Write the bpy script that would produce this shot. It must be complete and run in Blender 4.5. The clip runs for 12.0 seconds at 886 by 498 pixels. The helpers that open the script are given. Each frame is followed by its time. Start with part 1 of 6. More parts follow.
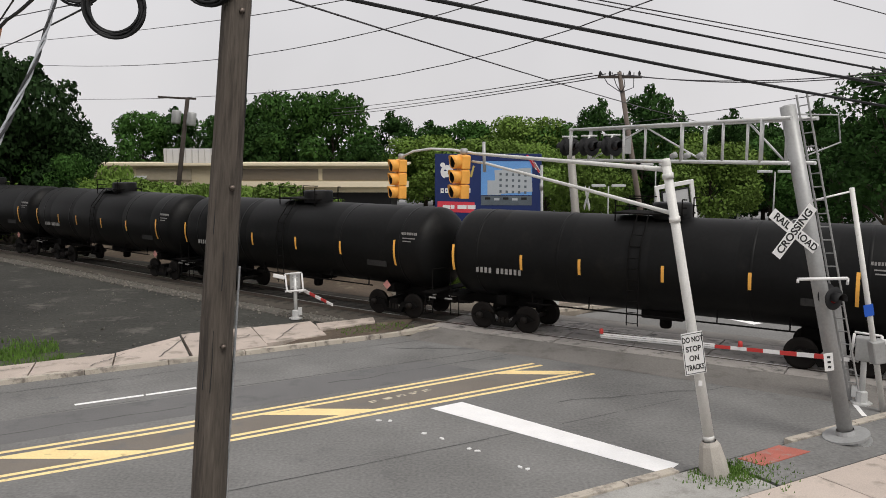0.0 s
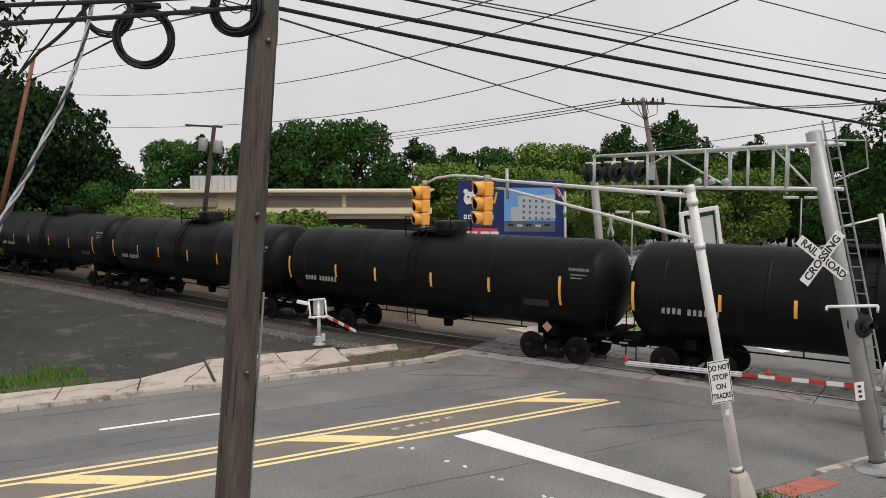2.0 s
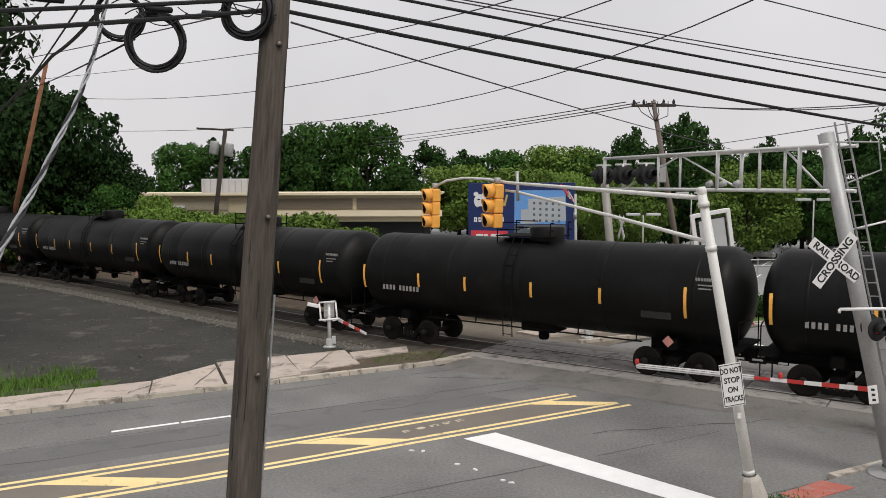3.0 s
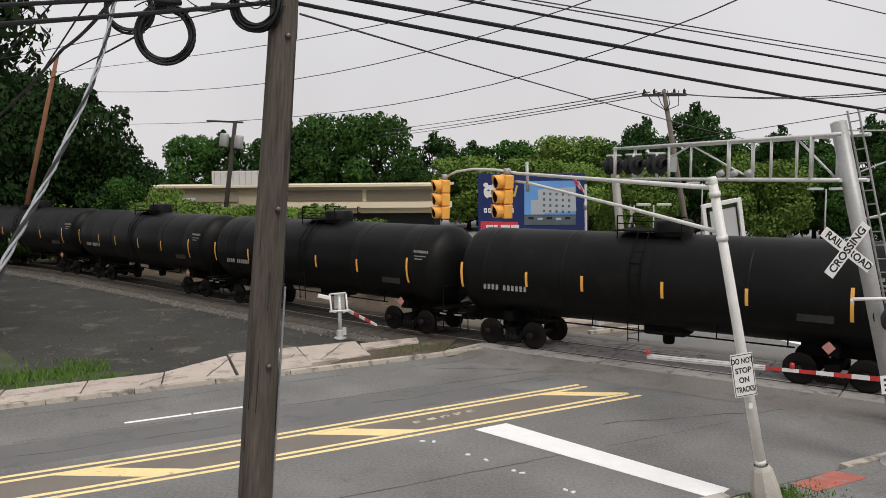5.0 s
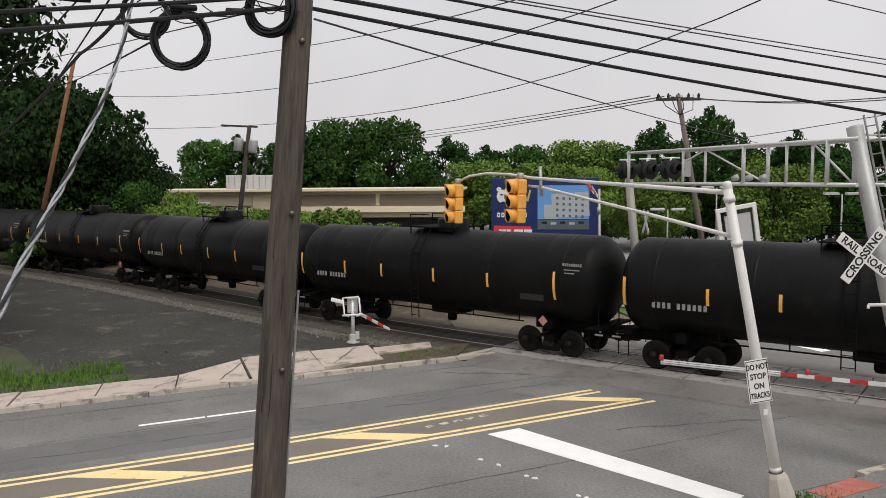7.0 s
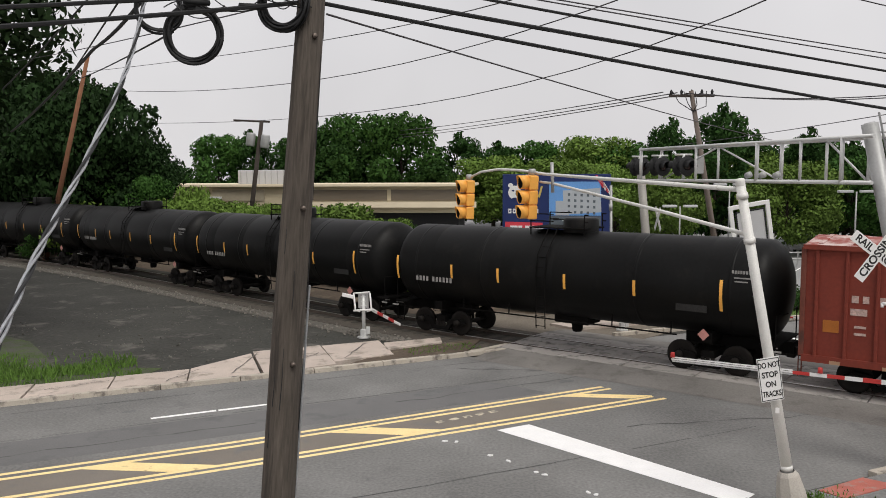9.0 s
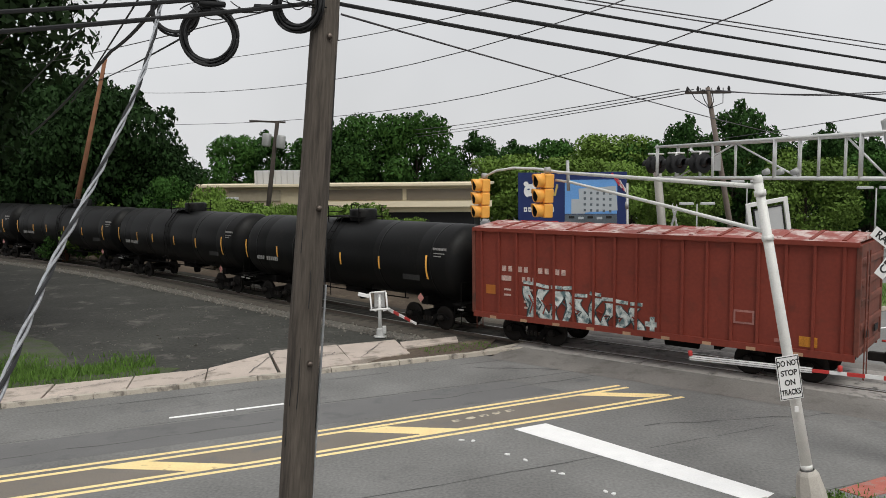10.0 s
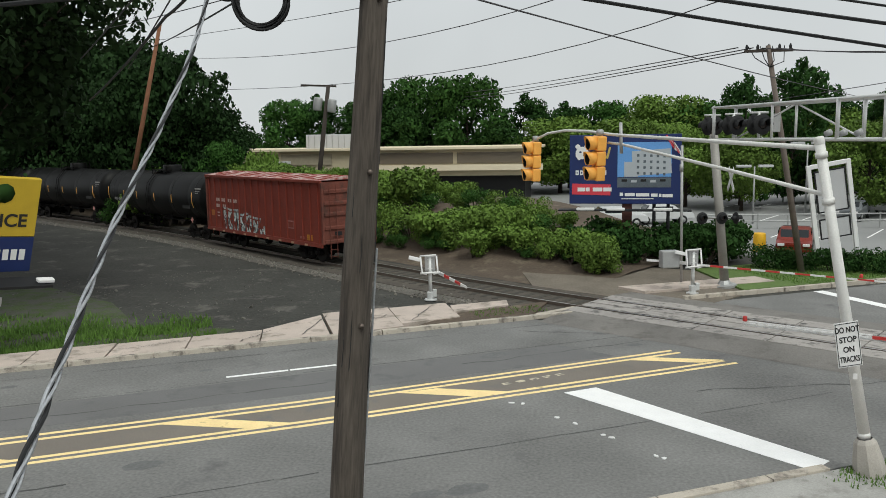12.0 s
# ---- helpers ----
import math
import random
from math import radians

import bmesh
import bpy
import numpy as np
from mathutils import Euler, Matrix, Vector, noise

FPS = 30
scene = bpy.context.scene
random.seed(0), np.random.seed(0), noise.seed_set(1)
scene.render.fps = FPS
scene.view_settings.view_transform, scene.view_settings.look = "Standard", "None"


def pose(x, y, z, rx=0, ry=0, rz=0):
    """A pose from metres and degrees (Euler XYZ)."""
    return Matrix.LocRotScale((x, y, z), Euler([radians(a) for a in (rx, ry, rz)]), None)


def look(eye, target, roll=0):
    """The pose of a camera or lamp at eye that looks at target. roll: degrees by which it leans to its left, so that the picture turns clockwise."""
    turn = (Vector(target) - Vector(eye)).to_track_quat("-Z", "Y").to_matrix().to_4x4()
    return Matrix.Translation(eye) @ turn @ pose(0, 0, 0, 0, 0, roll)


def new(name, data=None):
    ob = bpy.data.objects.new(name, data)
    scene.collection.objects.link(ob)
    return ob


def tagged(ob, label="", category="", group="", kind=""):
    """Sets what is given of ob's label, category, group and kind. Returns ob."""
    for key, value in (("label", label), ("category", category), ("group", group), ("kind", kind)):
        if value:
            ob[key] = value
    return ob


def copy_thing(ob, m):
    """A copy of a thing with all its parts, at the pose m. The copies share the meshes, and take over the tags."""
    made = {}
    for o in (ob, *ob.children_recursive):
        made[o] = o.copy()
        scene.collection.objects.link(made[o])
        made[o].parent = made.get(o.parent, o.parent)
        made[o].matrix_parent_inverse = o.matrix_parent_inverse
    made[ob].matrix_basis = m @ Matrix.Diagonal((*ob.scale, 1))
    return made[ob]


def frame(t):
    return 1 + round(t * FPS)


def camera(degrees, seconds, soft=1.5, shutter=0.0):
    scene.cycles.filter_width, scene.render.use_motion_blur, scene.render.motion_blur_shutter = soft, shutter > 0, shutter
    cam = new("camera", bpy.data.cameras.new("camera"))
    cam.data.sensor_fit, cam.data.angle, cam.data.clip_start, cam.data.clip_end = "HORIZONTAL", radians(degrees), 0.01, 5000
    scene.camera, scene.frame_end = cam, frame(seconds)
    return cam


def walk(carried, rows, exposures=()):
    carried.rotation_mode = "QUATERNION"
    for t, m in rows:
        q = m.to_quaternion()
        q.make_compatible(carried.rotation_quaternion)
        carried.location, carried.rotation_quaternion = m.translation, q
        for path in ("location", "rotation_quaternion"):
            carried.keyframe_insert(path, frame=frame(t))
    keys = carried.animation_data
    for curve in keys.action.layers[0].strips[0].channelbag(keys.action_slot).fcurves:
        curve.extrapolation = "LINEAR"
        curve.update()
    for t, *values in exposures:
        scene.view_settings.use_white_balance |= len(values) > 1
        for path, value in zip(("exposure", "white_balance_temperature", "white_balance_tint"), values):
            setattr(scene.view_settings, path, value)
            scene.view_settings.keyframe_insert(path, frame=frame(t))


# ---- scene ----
cam = camera(58.0, 12.0, soft=0.9)
PATH = [
    (0, 0.00, -6.80, 0.00),
    (0.5, 0.86, -4.85, -0.12),
    (1, 1.53, -4.88, -0.07),
    (1.5, 1.75, -5.05, 0.10),
    (2, 1.65, -4.91, 0.11),
    (2.5, 2.35, -4.66, 0.16),
    (3, 2.38, -4.72, 0.21),
    (5, 3.07, -5.35, 0.51),
    (5.5, 3.23, -5.14, 0.44),
    (6, 3.41, -5.07, 0.38),
    (6.5, 3.57, -5.07, 0.42),
    (7, 4.01, -5.03, 0.46),
    (9, 4.83, -5.33, 0.20),
    (9.5, 5.07, -5.42, 0.38),
    (10, 5.92, -5.39, 0.61),
    (10.5, 6.97, -5.56, 0.68),
    (11, 7.30, -7.71, 0.73),
    (11.5, 6.66, -8.79, 0.51),
    (12, 9.51, -7.94, 0.95),
]
walk(cam, [(t, pose(0, 0, 6.5, 90 + p, r, y)) for t, y, p, r in PATH], exposures=[(0.0, 0.28, 6500, 9), (9.5, 0.28, 6500, 9), (10.5, 0.27, 6250, 2), (12.0, 0.2, 6250, 1)])

# ---------------------------------------------------------------- light
world = bpy.data.worlds.new("world")
scene.world = world
world.use_nodes = True
wn = world.node_tree
wn.nodes.clear()
w_out = wn.nodes.new("ShaderNodeOutputWorld")
w_bg = wn.nodes.new("ShaderNodeBackground")
w_sky = wn.nodes.new("ShaderNodeTexSky")
w_sky.sky_type = "NISHITA"
w_sky.sun_disc = False
w_sky.sun_elevation, w_sky.sun_rotation = radians(58), radians(150)
w_sky.dust_density, w_sky.air_density = 6.0, 1.0
w_mix = wn.nodes.new("ShaderNodeMixRGB")
w_noise = wn.nodes.new("ShaderNodeTexNoise")
w_noise.inputs["Scale"].default_value, w_noise.inputs["Detail"].default_value = 2.2, 4.0
w_ramp = wn.nodes.new("ShaderNodeValToRGB")
w_ramp.color_ramp.elements[0].position, w_ramp.color_ramp.elements[1].position = 0.3, 0.75
w_ramp.color_ramp.elements[0].color = (5.72, 5.56, 5.68, 1)
w_ramp.color_ramp.elements[1].color = (7.0, 6.8, 6.92, 1)
wn.links.new(w_noise.outputs["Fac"], w_ramp.inputs["Fac"])
w_mix.inputs["Fac"].default_value = 0.93
wn.links.new(w_sky.outputs["Color"], w_mix.inputs["Color1"])
wn.links.new(w_ramp.outputs["Color"], w_mix.inputs["Color2"])
wn.links.new(w_mix.outputs["Color"], w_bg.inputs["Color"])
w_bg.inputs["Strength"].default_value = 0.1
wn.links.new(w_bg.outputs["Background"], w_out.inputs["Surface"])
sun = new("sun", bpy.data.lights.new("sun", "SUN"))
sun.data.energy, sun.data.angle, sun.data.color = 1.5, radians(25), (1.0, 0.97, 0.92)
sun.matrix_basis = look((20, -30, 60), (0, 5, 0))


# ---------------------------------------------------------------- materials
def mat(name, color, rough=0.7, metal=0.0, var=0.25, scale=3.0, bump=0.15, fine=40.0, stain=None, stain_at=0.6, spec=0.4,
        island=0.0, per_object=0.0, coord="Object", stretch=None):
    """A procedural surface: broad and fine variation of the base colour, stains, fine relief."""
    m = bpy.data.materials.new(name)
    m.use_nodes = True
    nt = m.node_tree
    b = nt.nodes["Principled BSDF"]
    tc = nt.nodes.new("ShaderNodeTexCoord")
    src = tc.outputs[coord]
    if stretch:
        mp = nt.nodes.new("ShaderNodeMapping")
        mp.inputs["Scale"].default_value = stretch
        nt.links.new(src, mp.inputs["Vector"])
        src = mp.outputs["Vector"]
    n1, n2 = nt.nodes.new("ShaderNodeTexNoise"), nt.nodes.new("ShaderNodeTexNoise")
    n1.inputs["Scale"].default_value, n1.inputs["Detail"].default_value = scale, 5
    n2.inputs["Scale"].default_value, n2.inputs["Detail"].default_value = fine, 3
    for k in (n1, n2):
        nt.links.new(src, k.inputs["Vector"])
    add = nt.nodes.new("ShaderNodeMath")
    add.operation = "ADD"
    nt.links.new(n1.outputs["Fac"], add.inputs[0])
    nt.links.new(n2.outputs["Fac"], add.inputs[1])
    last = add.outputs[0]
    for kind, amount in (("island", island), ("object", per_object)):
        if amount:
            if kind == "island":
                g = nt.nodes.new("ShaderNodeNewGeometry").outputs["Random Per Island"]
            else:
                g = nt.nodes.new("ShaderNodeObjectInfo").outputs["Random"]
            ma = nt.nodes.new("ShaderNodeMath")
            ma.operation = "MULTIPLY_ADD"
            ma.inputs[1].default_value = amount
            nt.links.new(g, ma.inputs[0])
            nt.links.new(last, ma.inputs[2])
            last = ma.outputs[0]
    lo, hi = 0.55, 1.45 + island + per_object
    mr = nt.nodes.new("ShaderNodeMapRange")
    mr.inputs["From Min"].default_value, mr.inputs["From Max"].default_value = lo, hi
    mr.inputs["To Min"].default_value, mr.inputs["To Max"].default_value = 1 - var, 1 + var
    nt.links.new(last, mr.inputs["Value"])
    mul = nt.nodes.new("ShaderNodeVectorMath")
    mul.operation = "SCALE"
    mul.inputs[0].default_value = color
    nt.links.new(mr.outputs["Result"], mul.inputs["Scale"])
    col = mul.outputs["Vector"]
    if stain:
        n3 = nt.nodes.new("ShaderNodeTexNoise")
        n3.inputs["Scale"].default_value, n3.inputs["Detail"].default_value, n3.inputs["Roughness"].default_value = scale * 1.7, 8, 0.65
        nt.links.new(src, n3.inputs["Vector"])
        r3 = nt.nodes.new("ShaderNodeMapRange")
        r3.inputs["From Min"].default_value, r3.inputs["From Max"].default_value = stain_at - 0.06, stain_at + 0.08
        nt.links.new(n3.outputs["Fac"], r3.inputs["Value"])
        mx = nt.nodes.new("ShaderNodeMixRGB")
        mx.inputs["Color2"].default_value = (*stain, 1)
        nt.links.new(r3.outputs["Result"], mx.inputs["Fac"])
        nt.links.new(col, mx.inputs["Color1"])
        col = mx.outputs["Color"]
    nt.links.new(col, b.inputs["Base Color"])
    b.inputs["Roughness"].default_value, b.inputs["Metallic"].default_value = rough, metal
    b.inputs["Specular IOR Level"].default_value = spec
    if bump:
        bp = nt.nodes.new("ShaderNodeBump")
        bp.inputs["Strength"].default_value, bp.inputs["Distance"].default_value = bump, 0.02
        nt.links.new(n2.outputs["Fac"], bp.inputs["Height"])
        nt.links.new(bp.outputs["Normal"], b.inputs["Normal"])
    return m


M_ASPHALT = mat("asphalt", (0.182, 0.179, 0.173), 0.88, var=0.42, scale=0.35, fine=14, bump=0.25, stain=(0.115, 0.111, 0.112), stain_at=0.66)
M_LOT = mat("lot_asphalt", (0.27, 0.27, 0.265), 0.9, var=0.2, scale=0.15, fine=20)
M_DIRT = mat("dirt_gravel", (0.046, 0.045, 0.039), 0.95, var=0.5, scale=0.35, fine=7, bump=0.6, stain=(0.14, 0.13, 0.115), stain_at=0.62)
M_SOIL = mat("soil", (0.10, 0.075, 0.055), 0.95, var=0.4, scale=0.6, fine=9, bump=0.6, stain=(0.17, 0.14, 0.10), stain_at=0.6)
M_BALLAST = mat("ballast", (0.085, 0.073, 0.06), 0.95, var=0.45, scale=1.2, fine=14, bump=0.9)
M_CONC = mat("concrete", (0.52, 0.44, 0.385), 0.9, var=0.25, scale=0.9, fine=35, bump=0.25, stain=(0.29, 0.25, 0.21), stain_at=0.575, per_object=0.3)
M_KERB = mat("kerb_concrete", (0.47, 0.42, 0.355), 0.9, var=0.22, scale=1.4, fine=30, bump=0.3, stain=(0.17, 0.15, 0.13), stain_at=0.58, per_object=0.3)
M_PANEL = mat("crossing_panel", (0.34, 0.315, 0.295), 0.85, var=0.28, scale=1.3, fine=22, bump=0.3, stain=(0.10, 0.095, 0.09), stain_at=0.58, per_object=0.35)
M_WHITE = mat("white_road_paint", (0.91, 0.90, 0.89), 0.7, var=0.08, scale=2, fine=25, stain=(0.45, 0.44, 0.43), stain_at=0.7)
M_YELLOW = mat("yellow_road_paint", (0.95, 0.73, 0.36), 0.7, var=0.15, scale=1.5, fine=20, stain=(0.26, 0.19, 0.11), stain_at=0.645)
M_WORN = mat("worn_road_paint", (0.62, 0.55, 0.42), 0.75, var=0.2, scale=2.5, fine=15, stain=(0.14, 0.13, 0.125), stain_at=0.52)
M_GRASS = mat("grass", (0.092, 0.175, 0.026), 0.8, var=0.5, scale=0.5, fine=6, bump=0, island=0.8)
M_TURF = mat("turf", (0.056, 0.080, 0.026), 0.95, var=0.5, scale=0.7, fine=12, bump=0.5, stain=(0.080, 0.076, 0.066), stain_at=0.50)
M_RAIL = mat("rail_steel", (0.16, 0.13, 0.11), 0.45, 0.7, var=0.3, scale=3)
M_RAILTOP = mat("polished_rail", (0.62, 0.60, 0.58), 0.28, 0.9, var=0.1)
M_TIE = mat("sleeper_wood", (0.06, 0.055, 0.045), 0.95, var=0.4, scale=2, bump=0.5, per_object=0.4)
M_POLE = mat("weathered_pole_wood", (0.088, 0.073, 0.060), 0.92, var=0.6, scale=4.0, fine=30, bump=0.8, stain=(0.045, 0.037, 0.031), stain_at=0.57, stretch=(1.6, 1.6, 0.12))
M_FARPOLE = mat("far_pole_wood", (0.05, 0.04, 0.034), 0.95, var=0.3)
M_BROWNPOLE = mat("brown_pole_wood", (0.22, 0.10, 0.055), 0.95, var=0.3)
M_CABLE = mat("black_cable", (0.012, 0.012, 0.013), 0.6, var=0.2, bump=0)
M_THIN = mat("grey_wire", (0.06, 0.055, 0.06), 0.6, var=0.1, bump=0)
M_ALU = mat("aluminium_wire", (0.42, 0.43, 0.45), 0.4, 0.6, var=0.35, scale=6)
M_GALV = mat("galvanised_steel", (0.38, 0.38, 0.375), 0.5, 0.35, var=0.16, scale=2.5, fine=18, bump=0.08)
M_TRUSS = mat("truss_aluminium", (0.62, 0.62, 0.61), 0.45, 0.3, var=0.14, scale=3)
M_SIGPOLE = mat("painted_signal_pole", (0.70, 0.69, 0.66), 0.55, 0.1, var=0.14, scale=2, stain=(0.36, 0.33, 0.30), stain_at=0.68)
M_SIGYEL = mat("signal_yellow", (0.90, 0.43, 0.085), 0.45, var=0.1, scale=3, bump=0)
M_BLACK = mat("matt_black", (0.012, 0.012, 0.013), 0.7, var=0.2, bump=0)
M_LENS = mat("dark_lens", (0.03, 0.022, 0.02), 0.15, var=0.1, bump=0)
M_REDLENS = mat("red_lens", (0.22, 0.018, 0.02), 0.2, var=0.15, bump=0)
M_SIGN = mat("white_sign", (0.78, 0.77, 0.76), 0.5, var=0.06, scale=3, bump=0)
M_INK = mat("black_lettering", (0.02, 0.02, 0.02), 0.6, var=0.1, bump=0)
M_TAR = mat("tar_seam", (0.075, 0.074, 0.073), 0.75, var=0.3, scale=3, bump=0)
M_RED = mat("red_reflective", (0.52, 0.045, 0.04), 0.45, var=0.15, bump=0)
M_BLUE = mat("blue_sign", (0.02, 0.10, 0.5), 0.5, var=0.1, bump=0)
M_TANK = mat("black_tank_paint", (0.006, 0.006, 0.006), 0.48, var=0.4, scale=0.7, fine=9, bump=0.03, stain=(0.012, 0.011, 0.010), stain_at=0.62, spec=0.15)
M_UNDER = mat("grimy_underframe", (0.007, 0.0063, 0.006), 0.9, var=0.4, scale=2, bump=0.2, spec=0.1)
M_WHEEL = mat("wheel_steel", (0.018, 0.0155, 0.014), 0.7, 0.2, var=0.3, spec=0.15)
M_STRIP = mat("yellow_reflector", (0.95, 0.48, 0.09), 0.4, var=0.15, bump=0)
M_PALE = mat("pale_lettering", (0.30, 0.29, 0.28), 0.7, var=0.3, scale=8, bump=0)
M_STENCIL = mat("worn_stencil_patch", (0.022, 0.021, 0.02), 0.8, var=0.5, scale=5, fine=20, bump=0)
M_BOX = mat("oxide_red_paint", (0.195, 0.033, 0.019), 0.7, var=0.22, scale=0.8, fine=10, bump=0.06, stain=(0.14, 0.030, 0.018), stain_at=0.62)
M_BOXEND = mat("faded_oxide_end", (0.15, 0.045, 0.030), 0.75, var=0.3, scale=0.9, fine=10, stain=(0.085, 0.035, 0.025), stain_at=0.55)
M_BOXROOF = mat("peeling_roof", (0.26, 0.045, 0.03), 0.55, 0.0, var=0.2, scale=0.9, stain=(0.56, 0.44, 0.41), stain_at=0.52)
M_BOXLET = mat("faded_stencil_paint", (0.50, 0.36, 0.32), 0.7, var=0.5, scale=7, fine=30, bump=0)
M_GRAF_A = mat("spray_pale", (0.58, 0.62, 0.60), 0.6, var=0.4, scale=3.0, fine=9, bump=0, stain=(0.10, 0.16, 0.17), stain_at=0.52)
M_GRAF_B = mat("spray_dark", (0.03, 0.05, 0.055), 0.6, var=0.3, bump=0)
M_BEIGE = mat("beige_wall", (0.52, 0.45, 0.31), 0.85, var=0.1, scale=0.4)
M_CREAM = mat("cream_fascia", (0.74, 0.64, 0.47), 0.8, var=0.08, scale=0.5)
M_WINBAND = mat("tinted_window", (0.15, 0.125, 0.095), 0.25, var=0.15, scale=0.3, bump=0)
M_ROOFGREY = mat("pale_metal_cladding", (0.50, 0.50, 0.51), 0.6, var=0.12, scale=0.6)
M_BARK = mat("bark", (0.055, 0.042, 0.032), 0.95, var=0.4, scale=2, bump=0.6)
M_LEAF_D = mat("leaves_dark", (0.025, 0.060, 0.014), 0.8, var=0.45, scale=0.25, fine=2, bump=0, island=0.5, per_object=0.5, spec=0.08)
M_LEAF_M = mat("leaves_mid", (0.040, 0.094, 0.020), 0.8, var=0.5, scale=0.25, fine=2, bump=0, island=0.5, per_object=0.6, spec=0.08)
M_LEAF_L = mat("leaves_light", (0.122, 0.198, 0.036), 0.75, var=0.62, scale=0.4, fine=2, bump=0, island=0.9, per_object=0.9, spec=0.15)
# Leaf colour lowered to stand in for the dim left edge of view.
M_LEAF_N = mat("leaves_near_dimmed", (0.014, 0.028, 0.009), 0.8, var=0.6, scale=0.3, fine=2, bump=0, island=0.9, spec=0.1)
# Darker leaf green for the left trees: dimness there is put in the colour.
M_LEAF_S = mat("leaves_far_dimmed", (0.016, 0.037, 0.010), 0.8, var=0.65, scale=0.3, fine=2, bump=0, island=0.9, spec=0.12)
M_NAVY = mat("navy_vinyl", (0.012, 0.026, 0.115), 0.5, var=0.12, bump=0)
M_AD_SKY = mat("printed_sky", (0.14, 0.33, 0.68), 0.5, var=0.2, scale=0.5, bump=0)
M_AD_GREY = mat("printed_facade", (0.42, 0.45, 0.48), 0.5, var=0.1, bump=0)
M_AD_DARK = mat("printed_street", (0.10, 0.12, 0.14), 0.5, var=0.4, scale=2, bump=0)
M_AD_RED = mat("red_vinyl", (0.62, 0.05, 0.075), 0.5, var=0.08, bump=0)
M_AD_GOLD = mat("gold_vinyl", (0.55, 0.42, 0.12), 0.5, var=0.1, bump=0)
M_AD_YEL = mat("yellow_vinyl", (0.55, 0.38, 0.03), 0.5, var=0.12, bump=0)
M_PAD = mat("red_tactile_paving", (0.42, 0.13, 0.10), 0.85, var=0.2, scale=3, stain=(0.33, 0.22, 0.19), stain_at=0.6)
M_CARRED = mat("red_car_paint", (0.20, 0.025, 0.015), 0.3, var=0.08, bump=0)
M_CARGREY = mat("grey_car_paint", (0.16, 0.17, 0.18), 0.3, var=0.06, bump=0)
M_CARWHITE = mat("white_car_paint", (0.62, 0.62, 0.62), 0.3, var=0.06, bump=0)
M_CARGLASS = mat("car_glass", (0.02, 0.024, 0.028), 0.08, var=0.1, bump=0)
M_TYRE = mat("tyre", (0.015, 0.015, 0.015), 0.85, var=0.2, bump=0)


# ---------------------------------------------------------------- building helpers
def box(bm, c, s, m=None, bevel=0.0):
    """A box round c, of size s, in the frame m."""
    r = bmesh.ops.create_cube(bm, size=1.0, matrix=(m or Matrix()) @ Matrix.Translation(c) @ Matrix.Diagonal((*s, 1)))
    if bevel:
        edges = list({e for v in r["verts"] for e in v.link_edges})
        bmesh.ops.bevel(bm, geom=edges, offset=bevel, segments=2, affect="EDGES", profile=0.5)


def tube(bm, pts, r0, r1=None, seg=8, cap=True, closed=False):
    """A round bar along pts, its radius running from r0 to r1."""
    pts = [Vector(p) for p in pts]
    r1 = r0 if r1 is None else r1
    rings, n = [], len(pts)
    ref = None
    for i, p in enumerate(pts):
        a, b = pts[(i - 1) % n] if (i or closed) else p, pts[(i + 1) % n] if (i < n - 1 or closed) else p
        d = (b - a).normalized()
        if ref is None:
            ref = d.orthogonal().normalized()
        ref = (ref - d * ref.dot(d)).normalized()
        side = d.cross(ref)
        r = r0 + (r1 - r0) * i / max(1, n - 1)
        rings.append([bm.verts.new(p + ref * math.cos(2 * math.pi * k / seg) * r + side * math.sin(2 * math.pi * k / seg) * r) for k in range(seg)])
    for i in range(n if closed else n - 1):
        a, b = rings[i], rings[(i + 1) % n]
        for k in range(seg):
            f = bm.faces.new((a[k], a[(k + 1) % seg], b[(k + 1) % seg], b[k]))
            f.smooth = seg > 6
    if cap and not closed:
        bm.faces.new(rings[0][::-1])
        bm.faces.new(rings[-1])


def lathe(bm, profile, seg=24, m=None, smooth=True):
    """A body of revolution about z: profile of (radius, z)."""
    m = m or Matrix()
    rings = []
    for r, z in profile:
        if r < 1e-5:
            rings.append([bm.verts.new(m @ Vector((0, 0, z)))])
        else:
            rings.append([bm.verts.new(m @ Vector((r * math.cos(2 * math.pi * k / seg), r * math.sin(2 * math.pi * k / seg), z))) for k in range(seg)])
    for a, b in zip(rings, rings[1:]):
        for k in range(seg):
            j = (k + 1) % seg
            vs = [a[k % len(a)], a[j % len(a)], b[j % len(b)], b[k % len(b)]]
            vs = [v for i, v in enumerate(vs) if v not in vs[:i]]
            if len(vs) > 2:
                f = bm.faces.new(vs)
                f.smooth = smooth


def slab(bm, poly, z0, z1):
    """A flat polygon in plan, from z0 up to z1."""
    lo = [bm.verts.new((x, y, z0)) for x, y in poly]
    hi = [bm.verts.new((x, y, z1)) for x, y in poly]
    bm.faces.new(hi)
    bm.faces.new(lo[::-1])
    n = len(poly)
    for i in range(n):
        bm.faces.new((lo[i], lo[(i + 1) % n], hi[(i + 1) % n], hi[i]))
    bmesh.ops.recalc_face_normals(bm, faces=bm.faces[:])


def mesh_of(name, bm, material):
    me = bpy.data.meshes.new(name)
    bm.to_mesh(me)
    bm.free()
    me.materials.append(material)
    return me


def part(name, bm, material, parent, label="", m=None, placed=False):
    """One mesh object under a thing or a part. placed: the bmesh is in world coordinates."""
    if placed:
        bm.transform(parent.matrix_basis.inverted())
    ob = new(name, mesh_of(name, bm, material))
    ob.parent = parent
    if m is not None:
        ob.matrix_basis = m
    return tagged(ob, label)


